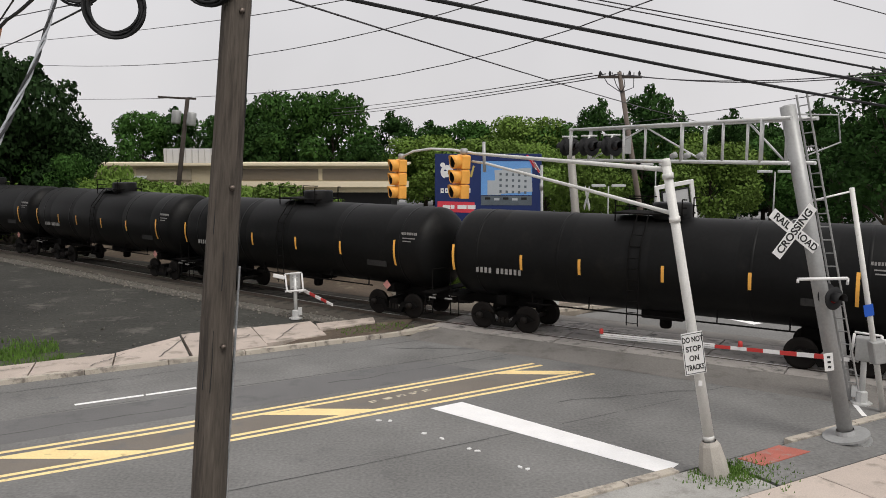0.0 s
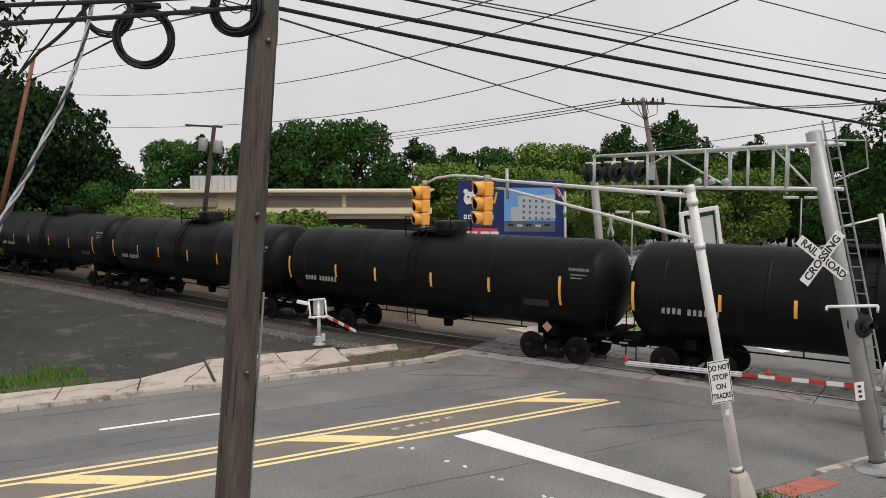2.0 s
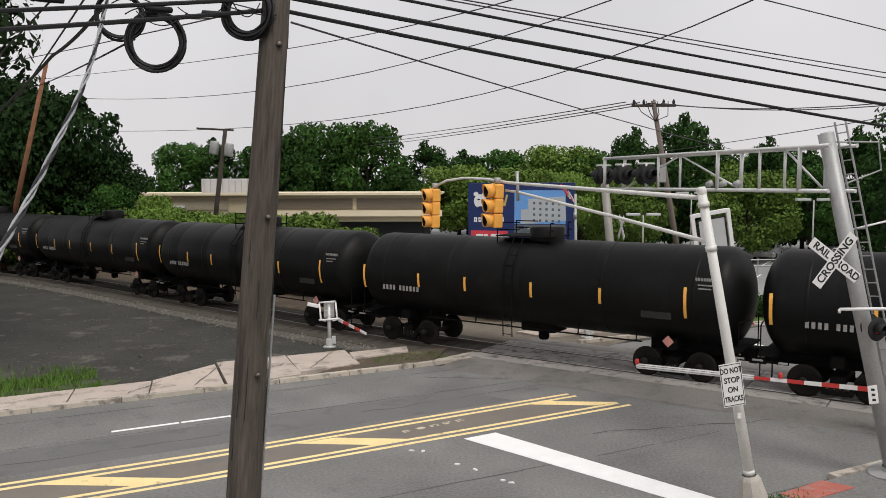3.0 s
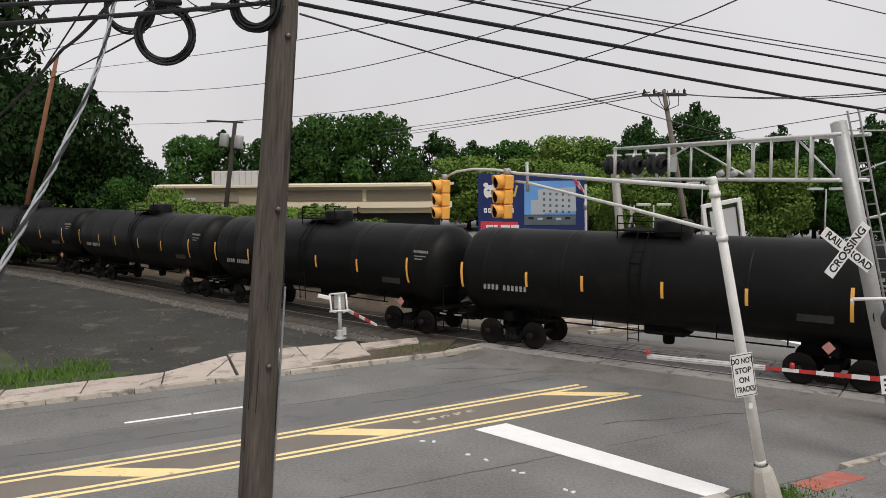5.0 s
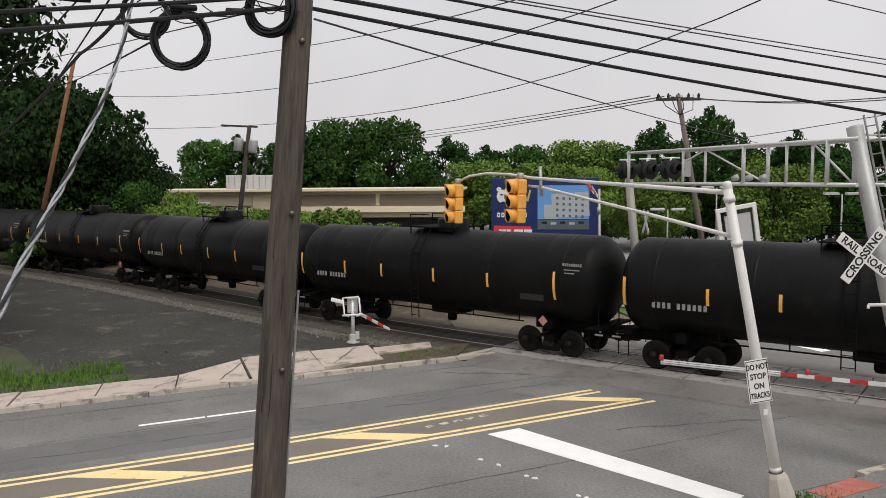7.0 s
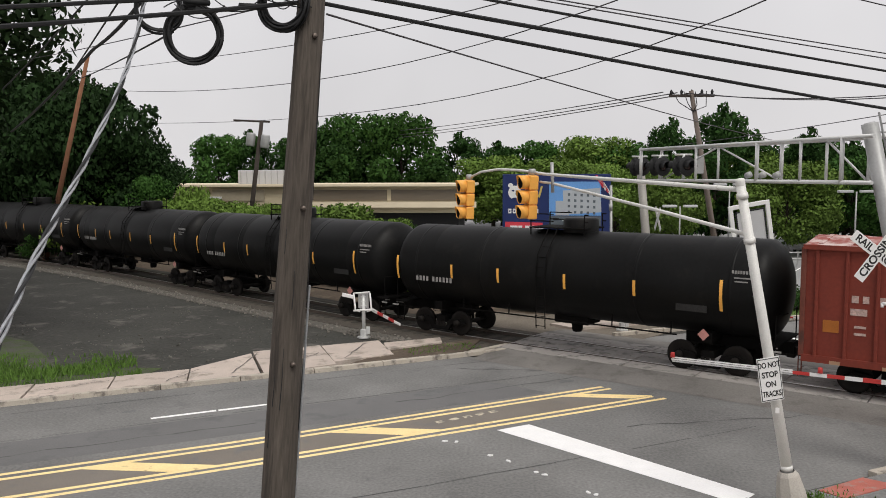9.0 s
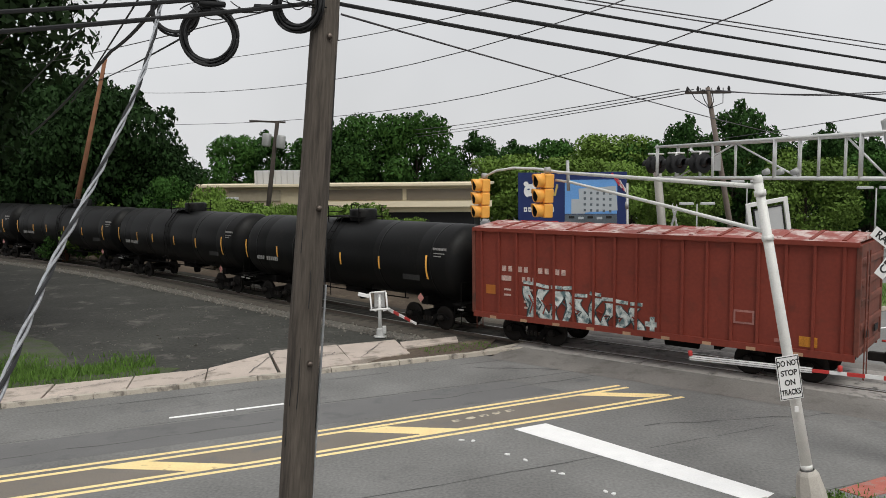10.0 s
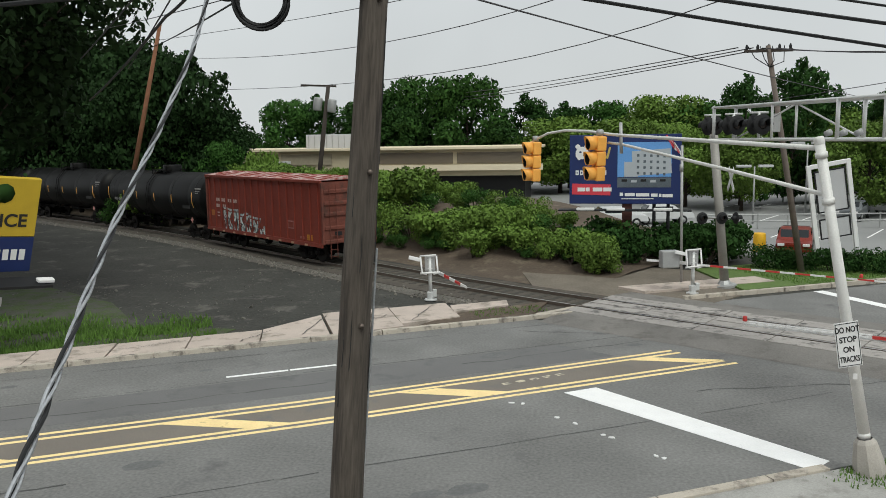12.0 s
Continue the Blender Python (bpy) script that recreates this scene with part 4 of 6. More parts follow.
def boxcar():
    car = thing("boxcar", Matrix(), "oxide red ribbed boxcar with graffiti, last car of the train", "boxcar")
    L, W, z0, z1 = 13.2, 3.2, 1.22, 4.38
    bm = bmesh.new()
    box(bm, (0, 0, (z0 + z1) / 2), (L, W, z1 - z0))
    part("body", bm, M_BOX, car)
    # outside posts
    for side in (-1, 1):
        proto = None
        for k in range(17):
            x = -L / 2 + 0.35 + k * (L - 0.7) / 16
            m = pose(x, side * (W / 2 + 0.035), (z0 + z1) / 2)
            if proto is None:
                bm = bmesh.new()
                box(bm, (0, 0, 0), (0.09, 0.07, z1 - z0 - 0.06), None, 0.012)
                proto = part("side_post", bm, M_BOX, car, m=m)
            else:
                again("side_post", proto, m, car)
        bm = bmesh.new()
        box(bm, (0, side * (W / 2 + 0.045), z0 - 0.05), (L, 0.09, 0.2))
        part("side_sill", bm, M_BOX, car)
        bm = bmesh.new()
        box(bm, (0, side * (W / 2 + 0.055), z1 + 0.02), (L + 0.06, 0.11, 0.14))
        part("top_chord", bm, M_BOX, car)
        for k in range(9):
            bm = bmesh.new()
            box(bm, (-L / 2 + 0.9 + k * 1.35, side * (W / 2 + 0.095), z0 - 0.1), (0.28, 0.012, 0.1))
            part("sill_reflector", bm, mat("dull_reflector", (0.42, 0.26, 0.16), 0.5, bump=0), car)
    # roof: ridge and raised ribs
    bm = bmesh.new()
    for x0, x1 in ((-L / 2, L / 2),):
        a = [bm.verts.new((x, y, z)) for x in (x0, x1) for y, z in ((-W / 2 - 0.1, z1 + 0.09), (0, z1 + 0.27), (W / 2 + 0.1, z1 + 0.09))]
        bm.faces.new((a[0], a[3], a[4], a[1])), bm.faces.new((a[1], a[4], a[5], a[2]))
        bm.faces.new((a[0], a[1], a[2])), bm.faces.new((a[5], a[4], a[3])), bm.faces.new((a[0], a[2], a[5], a[3]))
    bmesh.ops.recalc_face_normals(bm, faces=bm.faces[:])
    part("roof", bm, M_BOXROOF, car, "red roof with peeling silver patches")
    slope = math.degrees(math.atan2(0.18, W / 2 + 0.1))
    for k in range(15):
        x = -L / 2 + 0.4 + k * (L - 0.8) / 14
        for side in (-1, 1):
            bm = bmesh.new()
            box(bm, (0, 0, 0), (0.12, 1.5, 0.05), pose(x, side * 0.78, z1 + 0.19, -side * slope))
            part("roof_rib", bm, M_BOX if k % 3 else M_BOXROOF, car)
    # ends with pressed ribs
    for e in (-1, 1):
        bm = bmesh.new()
        box(bm, (e * (L / 2 + 0.02), 0, (z0 + z1) / 2), (0.05, W - 0.05, z1 - z0 - 0.02))
        part("end_panel", bm, M_BOXEND, car)
        for z in (1.35, 2.05, 2.75, 3.3, 3.9):
            bm = bmesh.new()
            box(bm, (e * (L / 2 + 0.06), 0, z), (0.1, W - 0.15, 0.22), None, 0.05)
            part("end_rib", bm, M_BOXEND, car)
        for y in (-W / 2, W / 2):
            bm = bmesh.new()
            box(bm, (e * (L / 2 + 0.02), y, (z0 + z1) / 2), (0.14, 0.12, z1 - z0), None, 0.02)
            part("corner_post", bm, M_BOXEND, car)
        for y in (-0.75, 0.65):
            bm = bmesh.new()
            box(bm, (e * (L / 2 + 0.125), y, 1.75), (0.03, 0.42, 0.2))
            part("end_plate", bm, M_BLACK, car)
        bm = bmesh.new()
        box(bm, (e * (L / 2 + 0.35), 0, 0.98), (0.6, 0.2, 0.26), None, 0.03)
        box(bm, (e * (L / 2 + 0.62), 0, 0.98), (0.26, 0.28, 0.34), None, 0.04)
        part("coupler", bm, M_WHEEL, car)
        bm = bmesh.new()
        for y in (-1.25, -0.85):
            tube(bm, [(e * (L / 2 + 0.16), y, 0.5), (e * (L / 2 + 0.16), y, 4.2)], 0.02, seg=6)
        for k in range(10):
            tube(bm, [(e * (L / 2 + 0.16), -1.25, 0.6 + k * 0.36), (e * (L / 2 + 0.16), -0.85, 0.6 + k * 0.36)], 0.014, seg=5)
        part("end_ladder", bm, M_BOXEND, car)
    # end-of-train marker and hose on the rear coupler
    bm = bmesh.new()
    tube(bm, [(L / 2 + 0.7, 0.12, 1.75), (L / 2 + 0.72, 0.12, 0.9), (L / 2 + 0.75, 0.1, 0.32)], 0.03, seg=7)
    box(bm, (L / 2 + 0.72, 0.12, 1.62), (0.16, 0.2, 0.3), None, 0.02)
    part("rear_marker", bm, M_PALE, car, "pale marker device and brake hose")
    bm = bmesh.new()
    tube(bm, [(L / 2 + 0.3, 0.6, 1.35), (L / 2 + 0.8, 0.75, 1.3), (L / 2 + 0.8, 0.78, 0.7)], 0.035, seg=7)
    part("brake_hose", bm, M_RED, car, "faded red brake hose")
    # centre sill, brake gear
    bm = bmesh.new()
    box(bm, (0, 0, 0.95), (L - 0.6, 0.4, 0.34))
    for x in (-2.4, 0.2, 2.6):
        box(bm, (x, 0, 0.98), (0.2, 2.6, 0.22))
    lathe(bm, [(0, -0.6), (0.2, -0.55), (0.2, 0.55), (0, 0.6)], 14, pose(1.2, -0.6, 0.85, 0, 90, 0))
    part("underframe", bm, M_UNDER, car)
    # markings
    y = -W / 2 - 0.012
    front = -L / 2
    for dx, w in ((1.35, 0.22), (1.62, 0.2), (2.05, 0.2), (2.3, 0.2)):
        lettering_bars(car, front, 2.98, y, ((dx, w * 0.8),), 0.2, M_BOXLET)
        lettering_bars(car, front + 1.55, 2.98, y, ((dx, w * 0.8),), 0.2, M_BOXLET)
    for dx, w in ((1.45, 0.5), (2.2, 0.16), (2.42, 0.16), (2.64, 0.16)):
        lettering_bars(car, front, 2.62, y, ((dx, w * 0.85),), 0.19, M_BOXLET)
    for k in range(4):
        lettering_bars(car, front, 2.25 - 0.22 * k, y, ((2.4, 0.38 - 0.05 * (k % 2)),), 0.07, M_BOXLET)
    for k in range(2):
        lettering_bars(car, front, 2.2 - 0.2 * k, y, ((1.5, 0.3),), 0.07, M_BOXLET)
    bm = bmesh.new()
    box(bm, (front + 0.75, y, 2.15), (0.42, 0.012, 0.34))
    part("label_plate", bm, mat("ochre_stencil", (0.4, 0.13, 0.02), 0.6, bump=0), car, "dull ochre stencil plate")
    for x, z, w, h, col in ((10.1, 2.05, 0.62, 0.42, (0.34, 0.16, 0.14)), (11.95, 1.5, 0.5, 0.3, (0.5, 0.20, 0.02)), (11.2, 1.45, 0.4, 0.12, (0.3, 0.12, 0.10))):
        bm = bmesh.new()
        box(bm, (front + x, y, z), (w, 0.012, h))
        part("stencil_panel", bm, mat("stencil", col, 0.65, var=0.4, scale=6, fine=30, bump=0), car)
    bm = bmesh.new()
    box(bm, (front + 10.1, y - 0.008, 2.05), (0.5, 0.012, 0.3))
    part("stencil_panel", bm, M_BOX, car)
    # sprayed lettering shapes, not readable
    rng = random.Random(12)
    x = front + 2.45
    for k in range(9):
        w = rng.uniform(0.4, 0.58)
        zb, zt = 1.2, 2.35 - 0.04 * k + rng.uniform(-0.1, 0.1)
        for j, (dx, dw, mt, dy) in enumerate(((0, w + 0.06, M_GRAF_B, 0), (0, w - 0.06, M_GRAF_A, 0.006))):
            bm = bmesh.new()
            loops = [[], []]
            for q in range(9):
                f = q / 8
                z = zb + (zt - zb) * f
                lean = 0.14 * math.sin(f * 5 + k * 1.7)
                half = dw / 2 * (0.55 + 0.45 * abs(math.sin(f * 3.3 + k * 0.9)))
                loops[0].append(bm.verts.new((x + lean - half, y - 0.004 - dy, z)))
                loops[1].append(bm.verts.new((x + lean + half, y - 0.004 - dy, z)))
            for q in range(8):
                bm.faces.new((loops[0][q], loops[1][q], loops[1][q + 1], loops[0][q + 1]))
            part("sprayed_shape", bm, mt, car)
        for q in range(2):
            bm = bmesh.new()
            sx = x + rng.uniform(-0.2, 0.15)
            tube(bm, [(sx, y - 0.012, zb + rng.uniform(0.2, 0.4)), (sx + 0.12, y - 0.012, (zb + zt) / 2), (sx - 0.06, y - 0.012, zt - rng.uniform(0.3, 0.5))], 0.028, seg=5)
            part("sprayed_line", bm, M_GRAF_B if q else M_BOX, car)
        bm = bmesh.new()
        box(bm, (0, 0, 0), (w * 1.05, 0.012, 0.12), pose(x, y - 0.004, zt + 0.13, 0, rng.uniform(-12, 12), 0))
        part("sprayed_shape", bm, M_GRAF_A, car)
        x += w + 0.06
    bm = bmesh.new()
    box(bm, (x + 0.1, y - 0.006, 1.5), (0.5, 0.012, 0.16), pose(0, 0, 0))
    box(bm, (x + 0.1, y - 0.008, 1.5), (0.16, 0.012, 0.5))
    part("sprayed_shape", bm, M_GRAF_A, car)
    for x in (-4.4, 4.4):
        t, sets = truck(car, x)
        raise_truck(t)
    return car


first_tank = tank_car()
CARS = [first_tank] + [copy_thing(first_tank, Matrix()) for k in range(13)]
BOXCAR = boxcar()

# car length over couplers, speed, place of the first gap at the start
PITCH, GAP0 = 15.62, -15.6


def wheelsets(car):
    return [o for o in car.children_recursive if o.name.startswith("wheelset")]


def on_track(s, base):
    """The pose of a car whose middle is at s, its bogies base metres either side of it."""
    (x0, y0), (x1, y1) = T(s - base), T(s + base)
    return pose((x0 + x1) / 2, (y0 + y1) / 2, 0, 0, 0, math.degrees(math.atan2(y1 - y0, x1 - x0)))


def gone(t):
    """Metres that the train has rolled at t, at a nearly even speed."""
    knots = ((-0.5, -6.2), (0, 0.0), (0.5, 4.9), (1, 12.1), (1.5, 18.37), (2, 25.35), (2.5, 30.55), (3, 37.11), (5, 64.0), (5.5, 69.1), (6, 75.87), (6.5, 82.35), (7, 89.32), (9, 115.25), (9.5, 122.0), (10, 127.55), (10.5, 133.85), (11, 140.16), (12, 153.87), (12.5, 160.7))
    return float(np.interp(t, [k[0] for k in knots], [k[1] for k in knots]))


def motions():
    times = [-0.5 + 0.5 * k for k in range(27)]
    for k, car in enumerate(CARS):
        middle = GAP0 + PITCH * (k - 6 + 0.5)
        walk(car, [(t, on_track(middle - gone(t), 5.4)) for t in times])
    middle = GAP0 + PITCH * 8 + 0.45 + 6.65
    walk(BOXCAR, [(t, on_track(middle - gone(t), 4.4)) for t in times])
    # wheels roll without slipping
    for car in (*CARS, BOXCAR):
        for ws in wheelsets(car):
            at = ws.matrix_basis.translation.copy()
            walk(ws, [(f / FPS, Matrix.Translation(at) @ Matrix.Rotation(-gone(f / FPS) / 0.46, 4, "Y")) for f in range(0, 361)])


# ---------------------------------------------------------------- poles, signals, gates
def utility_pole():
    base, top = (-2.72, 8.0, 0.0), (-1.86, 8.0, 9.6)
    m = stand(base, top, ROAD_TURN)
    p = thing("utility_pole", m, "weathered grey-brown wooden utility pole on the near pavement", "utility pole")
    bm = bmesh.new()
    h = (Vector(top) - Vector(base)).length
    rng = random.Random(2)
    tube(bm, [(0, 0, -0.1), (0.01, 0, h * 0.25), (-0.01, 0.01, h * 0.5), (0.0, 0, h * 0.75), (0, 0, h)], 0.205, 0.125, 28)
    part("shaft", bm, M_POLE, p)
    # drying cracks and old bolts
    for k in range(26):
        a, z = rng.uniform(0, 6.28), rng.uniform(2.3, 8.2)
        r = 0.205 - 0.08 * z / h + 0.001
        bm = bmesh.new()
        ln = rng.uniform(0.25, 0.9)
        tube(bm, [(math.cos(a) * r, math.sin(a) * r, z), (math.cos(a + 0.03) * (r - 0.002), math.sin(a + 0.03) * (r - 0.002), z + ln / 2), (math.cos(a) * (r - 0.006), math.sin(a) * (r - 0.006), z + ln)], 0.006, 0.003, 4)
        part("drying_crack", bm, M_INK, p)
    for z in (4.6, 6.2, 7.9):
        bm = bmesh.new()
        lathe(bm, [(0.0, 0.03), (0.025, 0.03), (0.03, 0), (0, 0)], 8, pose(0.02, -0.205 + 0.08 * z / h, z, 90))
        part("bolt", bm, M_RAIL, p)
    bm = bmesh.new()
    r = 0.21
    tube(bm, [(0.17, -0.06, 0), (0.17, -0.05, 5.4)], 0.012, seg=6)
    part("ground_wire", bm, M_ALU, p, "bare ground wire down the pole")
    return p


def wire(a, b, sag, r, material=M_CABLE, label="thick black overhead cable along the street", seg=6):
    """A cable hung between a and b."""
    bm = bmesh.new()
    a, b = Vector(a), Vector(b)
    n = 14
    tube(bm, [a.lerp(b, i / n) - Vector((0, 0, 4 * sag * (i / n) * (1 - i / n))) for i in range(n + 1)], r, seg=seg)
    return solid("overhead_cable", bm, material, label, "cable", "overhead cables")


def wire3(a, c, b, t0, t1, r=0.022):
    """A sagging wire through three points, drawn from t0 to t1 of its way from a to b."""
    a, c, b = Vector(a), Vector(c), Vector(b)
    k = (c.y - a.y) / (b.y - a.y)
    lift = (c - a.lerp(b, k)) / (k * (1 - k))
    bm = bmesh.new()
    tube(bm, [a.lerp(b, t) + lift * t * (1 - t) for t in (t0 + (t1 - t0) * i / 16 for i in range(17))], r, seg=5)
    return solid("overhead_cable", bm, M_THIN, "thin grey wire across the sky", "cable", "overhead cables")


def past(a, b, k):
    """The point past b on the line from a, k times their distance from a."""
    return Vector(a).lerp(Vector(b), k)


def cables():
    # along the street, right of the pole
    wire((-1.9, 8.1, 8.22), past((-1.85, 8.11, 8.22), (6.28, 12.64, 7.46), 1.7), 0.12, 0.021)
    wire((-1.9, 8.1, 8.36), past((-1.85, 8.11, 8.36), (6.27, 12.64, 7.75), 1.7), 0.08, 0.024)
    wire((-1.6, 8.4, 8.56), past((-1.25, 8.9, 8.51), (6.58, 13.28, 7.98), 1.7), 0.06, 0.017)
    for z in (0.0, 0.07):
        wire((-1.6, 9.2, 8.80 + z * 0.4), past((-0.63, 9.83, 8.71), (6.96, 14.07, 8.26 + z), 1.7), 0.03, 0.009, M_THIN, "thin grey wire across the sky")
    # along the street, left of the pole
    wire((-1.95, 8.0, 8.22), past((-1.88, 8.09, 8.22), (-4.09, 6.85, 7.85), 1.8), 0.03, 0.022)
    wire((-1.95, 8.0, 8.33), past((-2.03, 8.01, 8.31), (-4.09, 6.85, 8.0), 1.8), 0.02, 0.02)
    # drops and far lines
    wire((-1.83, 8, 8.09), (12.4, 37, 7.8), 0.10, 0.012, M_THIN, "thin service drop across the road")
    wire3((-34.6, 70, 16.1), (-10.8, 45, 13.97), (0.38, 25, 11.87), -0.15, 1.15)
    wire3((-38.0, 75, 14.63), (-13.86, 50, 12.23), (3.61, 25, 11.84), -0.15, 1.12)
    wire3((-37.44, 80, 11.84), (-11.74, 55, 10.64), (6.94, 22, 11.12), -0.12, 1.12)
    for a, b in (((-10.0, 85, 11.63), (7.0, 38.2, 10.25)), ((-10.0, 85, 11.21), (7.6, 38.0, 10.2)), ((-10.01, 85, 10.92), (8.2, 37.6, 10.15))):
        wire(past(b, a, 1.6), b, 0.35, 0.025, M_THIN, "thin line to the far pole")
    wire((7.85, 37.4, 10.12), (21, 26, 10.2), 0.75, 0.02, M_THIN, "thin line from the far pole")
    wire((8.4, 37.2, 10.08), (20, 27, 9.9), 0.65, 0.02, M_THIN, "thin line from the far pole")
    wire((13, 62, 8.7), (20.5, 22, 9.9), 0.2, 0.02, M_THIN, "thin grey wire across the sky")
    wire((-4.1, 4.0, 8.8), (20.0, 23.3, 8.5), 0.0, 0.008, M_THIN, "thin grey wire across the sky")
    wire((-6.7, 10.2, 7.65), (-3.9, 7.7, 8.45), 0.02, 0.010)
    wire((-8.2, 13.9, 7.85), (-3.7, 7.7, 8.36), 0.02, 0.010)
    wire((-9.6, 14.8, 7.35), (-5.0, 9.4, 8.02), 0.05, 0.02)
    wire((-5.0, 9.4, 8.02), (-3.7, 7.9, 8.22), 0.04, 0.02)
    wire((-15.9, 25, 10.2), (-2.3, 8.2, 8.26), 0.05, 0.008, M_THIN, "thin grey wire across the sky")
    wire((-14.9, 26.6, 9.75), (-3.5, 8.2, 7.98), 0.05, 0.012)
    # coils of spare cable
    for k, (c, rad, turn) in enumerate((((-3.16, 7.88, 7.89), 0.26, 10), ((-2.22, 7.84, 8.17), 0.25, -12), ((-3.52, 7.9, 8.16), 0.2, 20))):
        coil = thing("cable_coil", pose(*c, 90, 0, turn), "coil of spare black cable hung from the line", "cable coil", "coils of spare cable")
        rng = random.Random(k)
        for j in range(10 if k < 2 else 3):
            bm = bmesh.new()
            rr = rad + rng.uniform(-0.045, 0.03)
            ox, oy, oz = rng.uniform(-0.012, 0.012), rng.uniform(-0.015, 0.015), rng.uniform(-0.03, 0.03)
            tube(bm, [(ox + rr * math.cos(a * math.pi / 18), oy + rr * 1.02 * math.sin(a * math.pi / 18), oz + 0.012 * math.sin(a * 0.5 + j)) for a in range(36)], 0.0135, seg=7, closed=True)
            part("loop", bm, M_CABLE, coil)
        for j in range(2):
            bm = bmesh.new()
            box(bm, (0, 0, 0), (0.03, 0.1, 0.12), pose(rad * math.cos(1.2 + j * 0.8), rad * math.sin(1.2 + j * 0.8), 0, 0, 0, 70 + 45 * j))
            part("tie", bm, M_BLACK, coil)
    # loose tails tangled under the line
    rng = random.Random(9)
    for k in range(9):
        x = rng.uniform(-3.7, -2.2)
        a = (x, 7.85 + rng.uniform(-0.1, 0.1), 8.2 + rng.uniform(-0.08, 0.12))
        b = (x + rng.uniform(0.2, 0.55), 7.85, 8.2 + rng.uniform(-0.08, 0.14))
        wire(a, b, rng.uniform(-0.1, 0.16), 0.006)
    for x in (-3.75, -2.95, -2.5):
        bm = bmesh.new()
        lathe(bm, [(0, -0.13), (0.028, -0.12), (0.032, 0.0), (0.028, 0.12), (0, 0.13)], 10, pose(x, 8.0 + 0.56 * (x + 2), 8.12, 0, 90, ROAD_TURN))
        solid("splice_case", bm, M_BLACK, "black splice case on the overhead cable", "splice case", "splice cases")
    # twisted service cable coming down towards the viewer
    tw = thing("twisted_service_cable", Matrix(), "twisted silver and black service cable sloping down from the pole", "cable")
    ctrl = [Vector(p) for p in ((-3.46, 7.55, 8.26), (-3.22, 6.6, 7.42), (-2.83, 5.15, 6.6), (-2.51, 4.0, 6.05), (-2.17, 3.0, 5.58), (-1.92, 2.25, 5.2), (-1.6, 1.4, 4.75))]
    line = []
    for i in range(len(ctrl) - 1):
        p0, p1, p2, p3 = ctrl[max(0, i - 1)], ctrl[i], ctrl[i + 1], ctrl[min(len(ctrl) - 1, i + 2)]
        for j in range(24):
            t = j / 24
            line.append(0.5 * ((2 * p1) + (p2 - p0) * t + (2 * p0 - 5 * p1 + 4 * p2 - p3) * t * t + (3 * p1 - p0 - 3 * p2 + p3) * t ** 3))
    d = (ctrl[-1] - ctrl[0]).normalized()
    ex = d.orthogonal().normalized()
    ey = d.cross(ex)
    for k, (material, rr) in enumerate(((M_ALU, 0.0085), (M_CABLE, 0.0105), (M_ALU, 0.008))):
        bm = bmesh.new()
        pts = [p + (ex * math.cos(i * 0.42 + k * 2.1) + ey * math.sin(i * 0.42 + k * 2.1)) * 0.0125 for i, p in enumerate(line)]
        tube(bm, pts, rr, seg=6)
        part("strand", bm, material, tw)


def traffic_signal(parent, m, turn_label=""):
    """Three-lens yellow signal head, its face towards local +x; hung from its top."""
    s = new("signal_head")
    s.parent, s.matrix_basis = parent, m
    tagged(s, "yellow three-lens signal head seen from its side")
    for k in range(3):
        z = -0.22 - 0.37 * k
        bm = bmesh.new()
        box(bm, (0, 0, z), (0.24, 0.36, 0.355), None, 0.03)
        part("section", bm, M_SIGYEL, s)
        bm = bmesh.new()
        lathe(bm, [(0, 0), (0.15, 0), (0.15, 0.012), (0, 0.03)], 20, pose(0.12, 0, z, 0, 90, 0))
        part("lens", bm, M_LENS, s)
        bm = bmesh.new()
        # cut-away visor
        n = 18
        ring = []
        for i in range(n + 1):
            a = math.pi * (-0.42 + 1.84 * i / n)
            ln = 0.27 * (0.72 + 0.28 * max(0.0, math.sin(a)))
            y, zz = math.cos(a) * 0.165, math.sin(a) * 0.165
            ring.append([bm.verts.new((0.12, y, z + zz)), bm.verts.new((0.12 + ln, y, z + zz))])
        for p, q in zip(ring, ring[1:]):
            f = bm.faces.new((p[0], p[1], q[1], q[0]))
            f.smooth = True
        v = part("visor", bm, M_SIGYEL, s)
        so = v.modifiers.new("thickness", "SOLIDIFY")
        so.thickness = 0.008
        bm = bmesh.new()
        tube(bm, [(0.125, 0, z), (0.30, 0, z)], 0.152, seg=20, cap=False)
        part("visor_lining", bm, M_BLACK, s)
    bm = bmesh.new()
    lathe(bm, [(0.05, 0.12), (0.09, 0.1), (0.09, -0.02), (0.05, -0.04)], 14)
    part("hanger", bm, M_GALV, s)
    return s


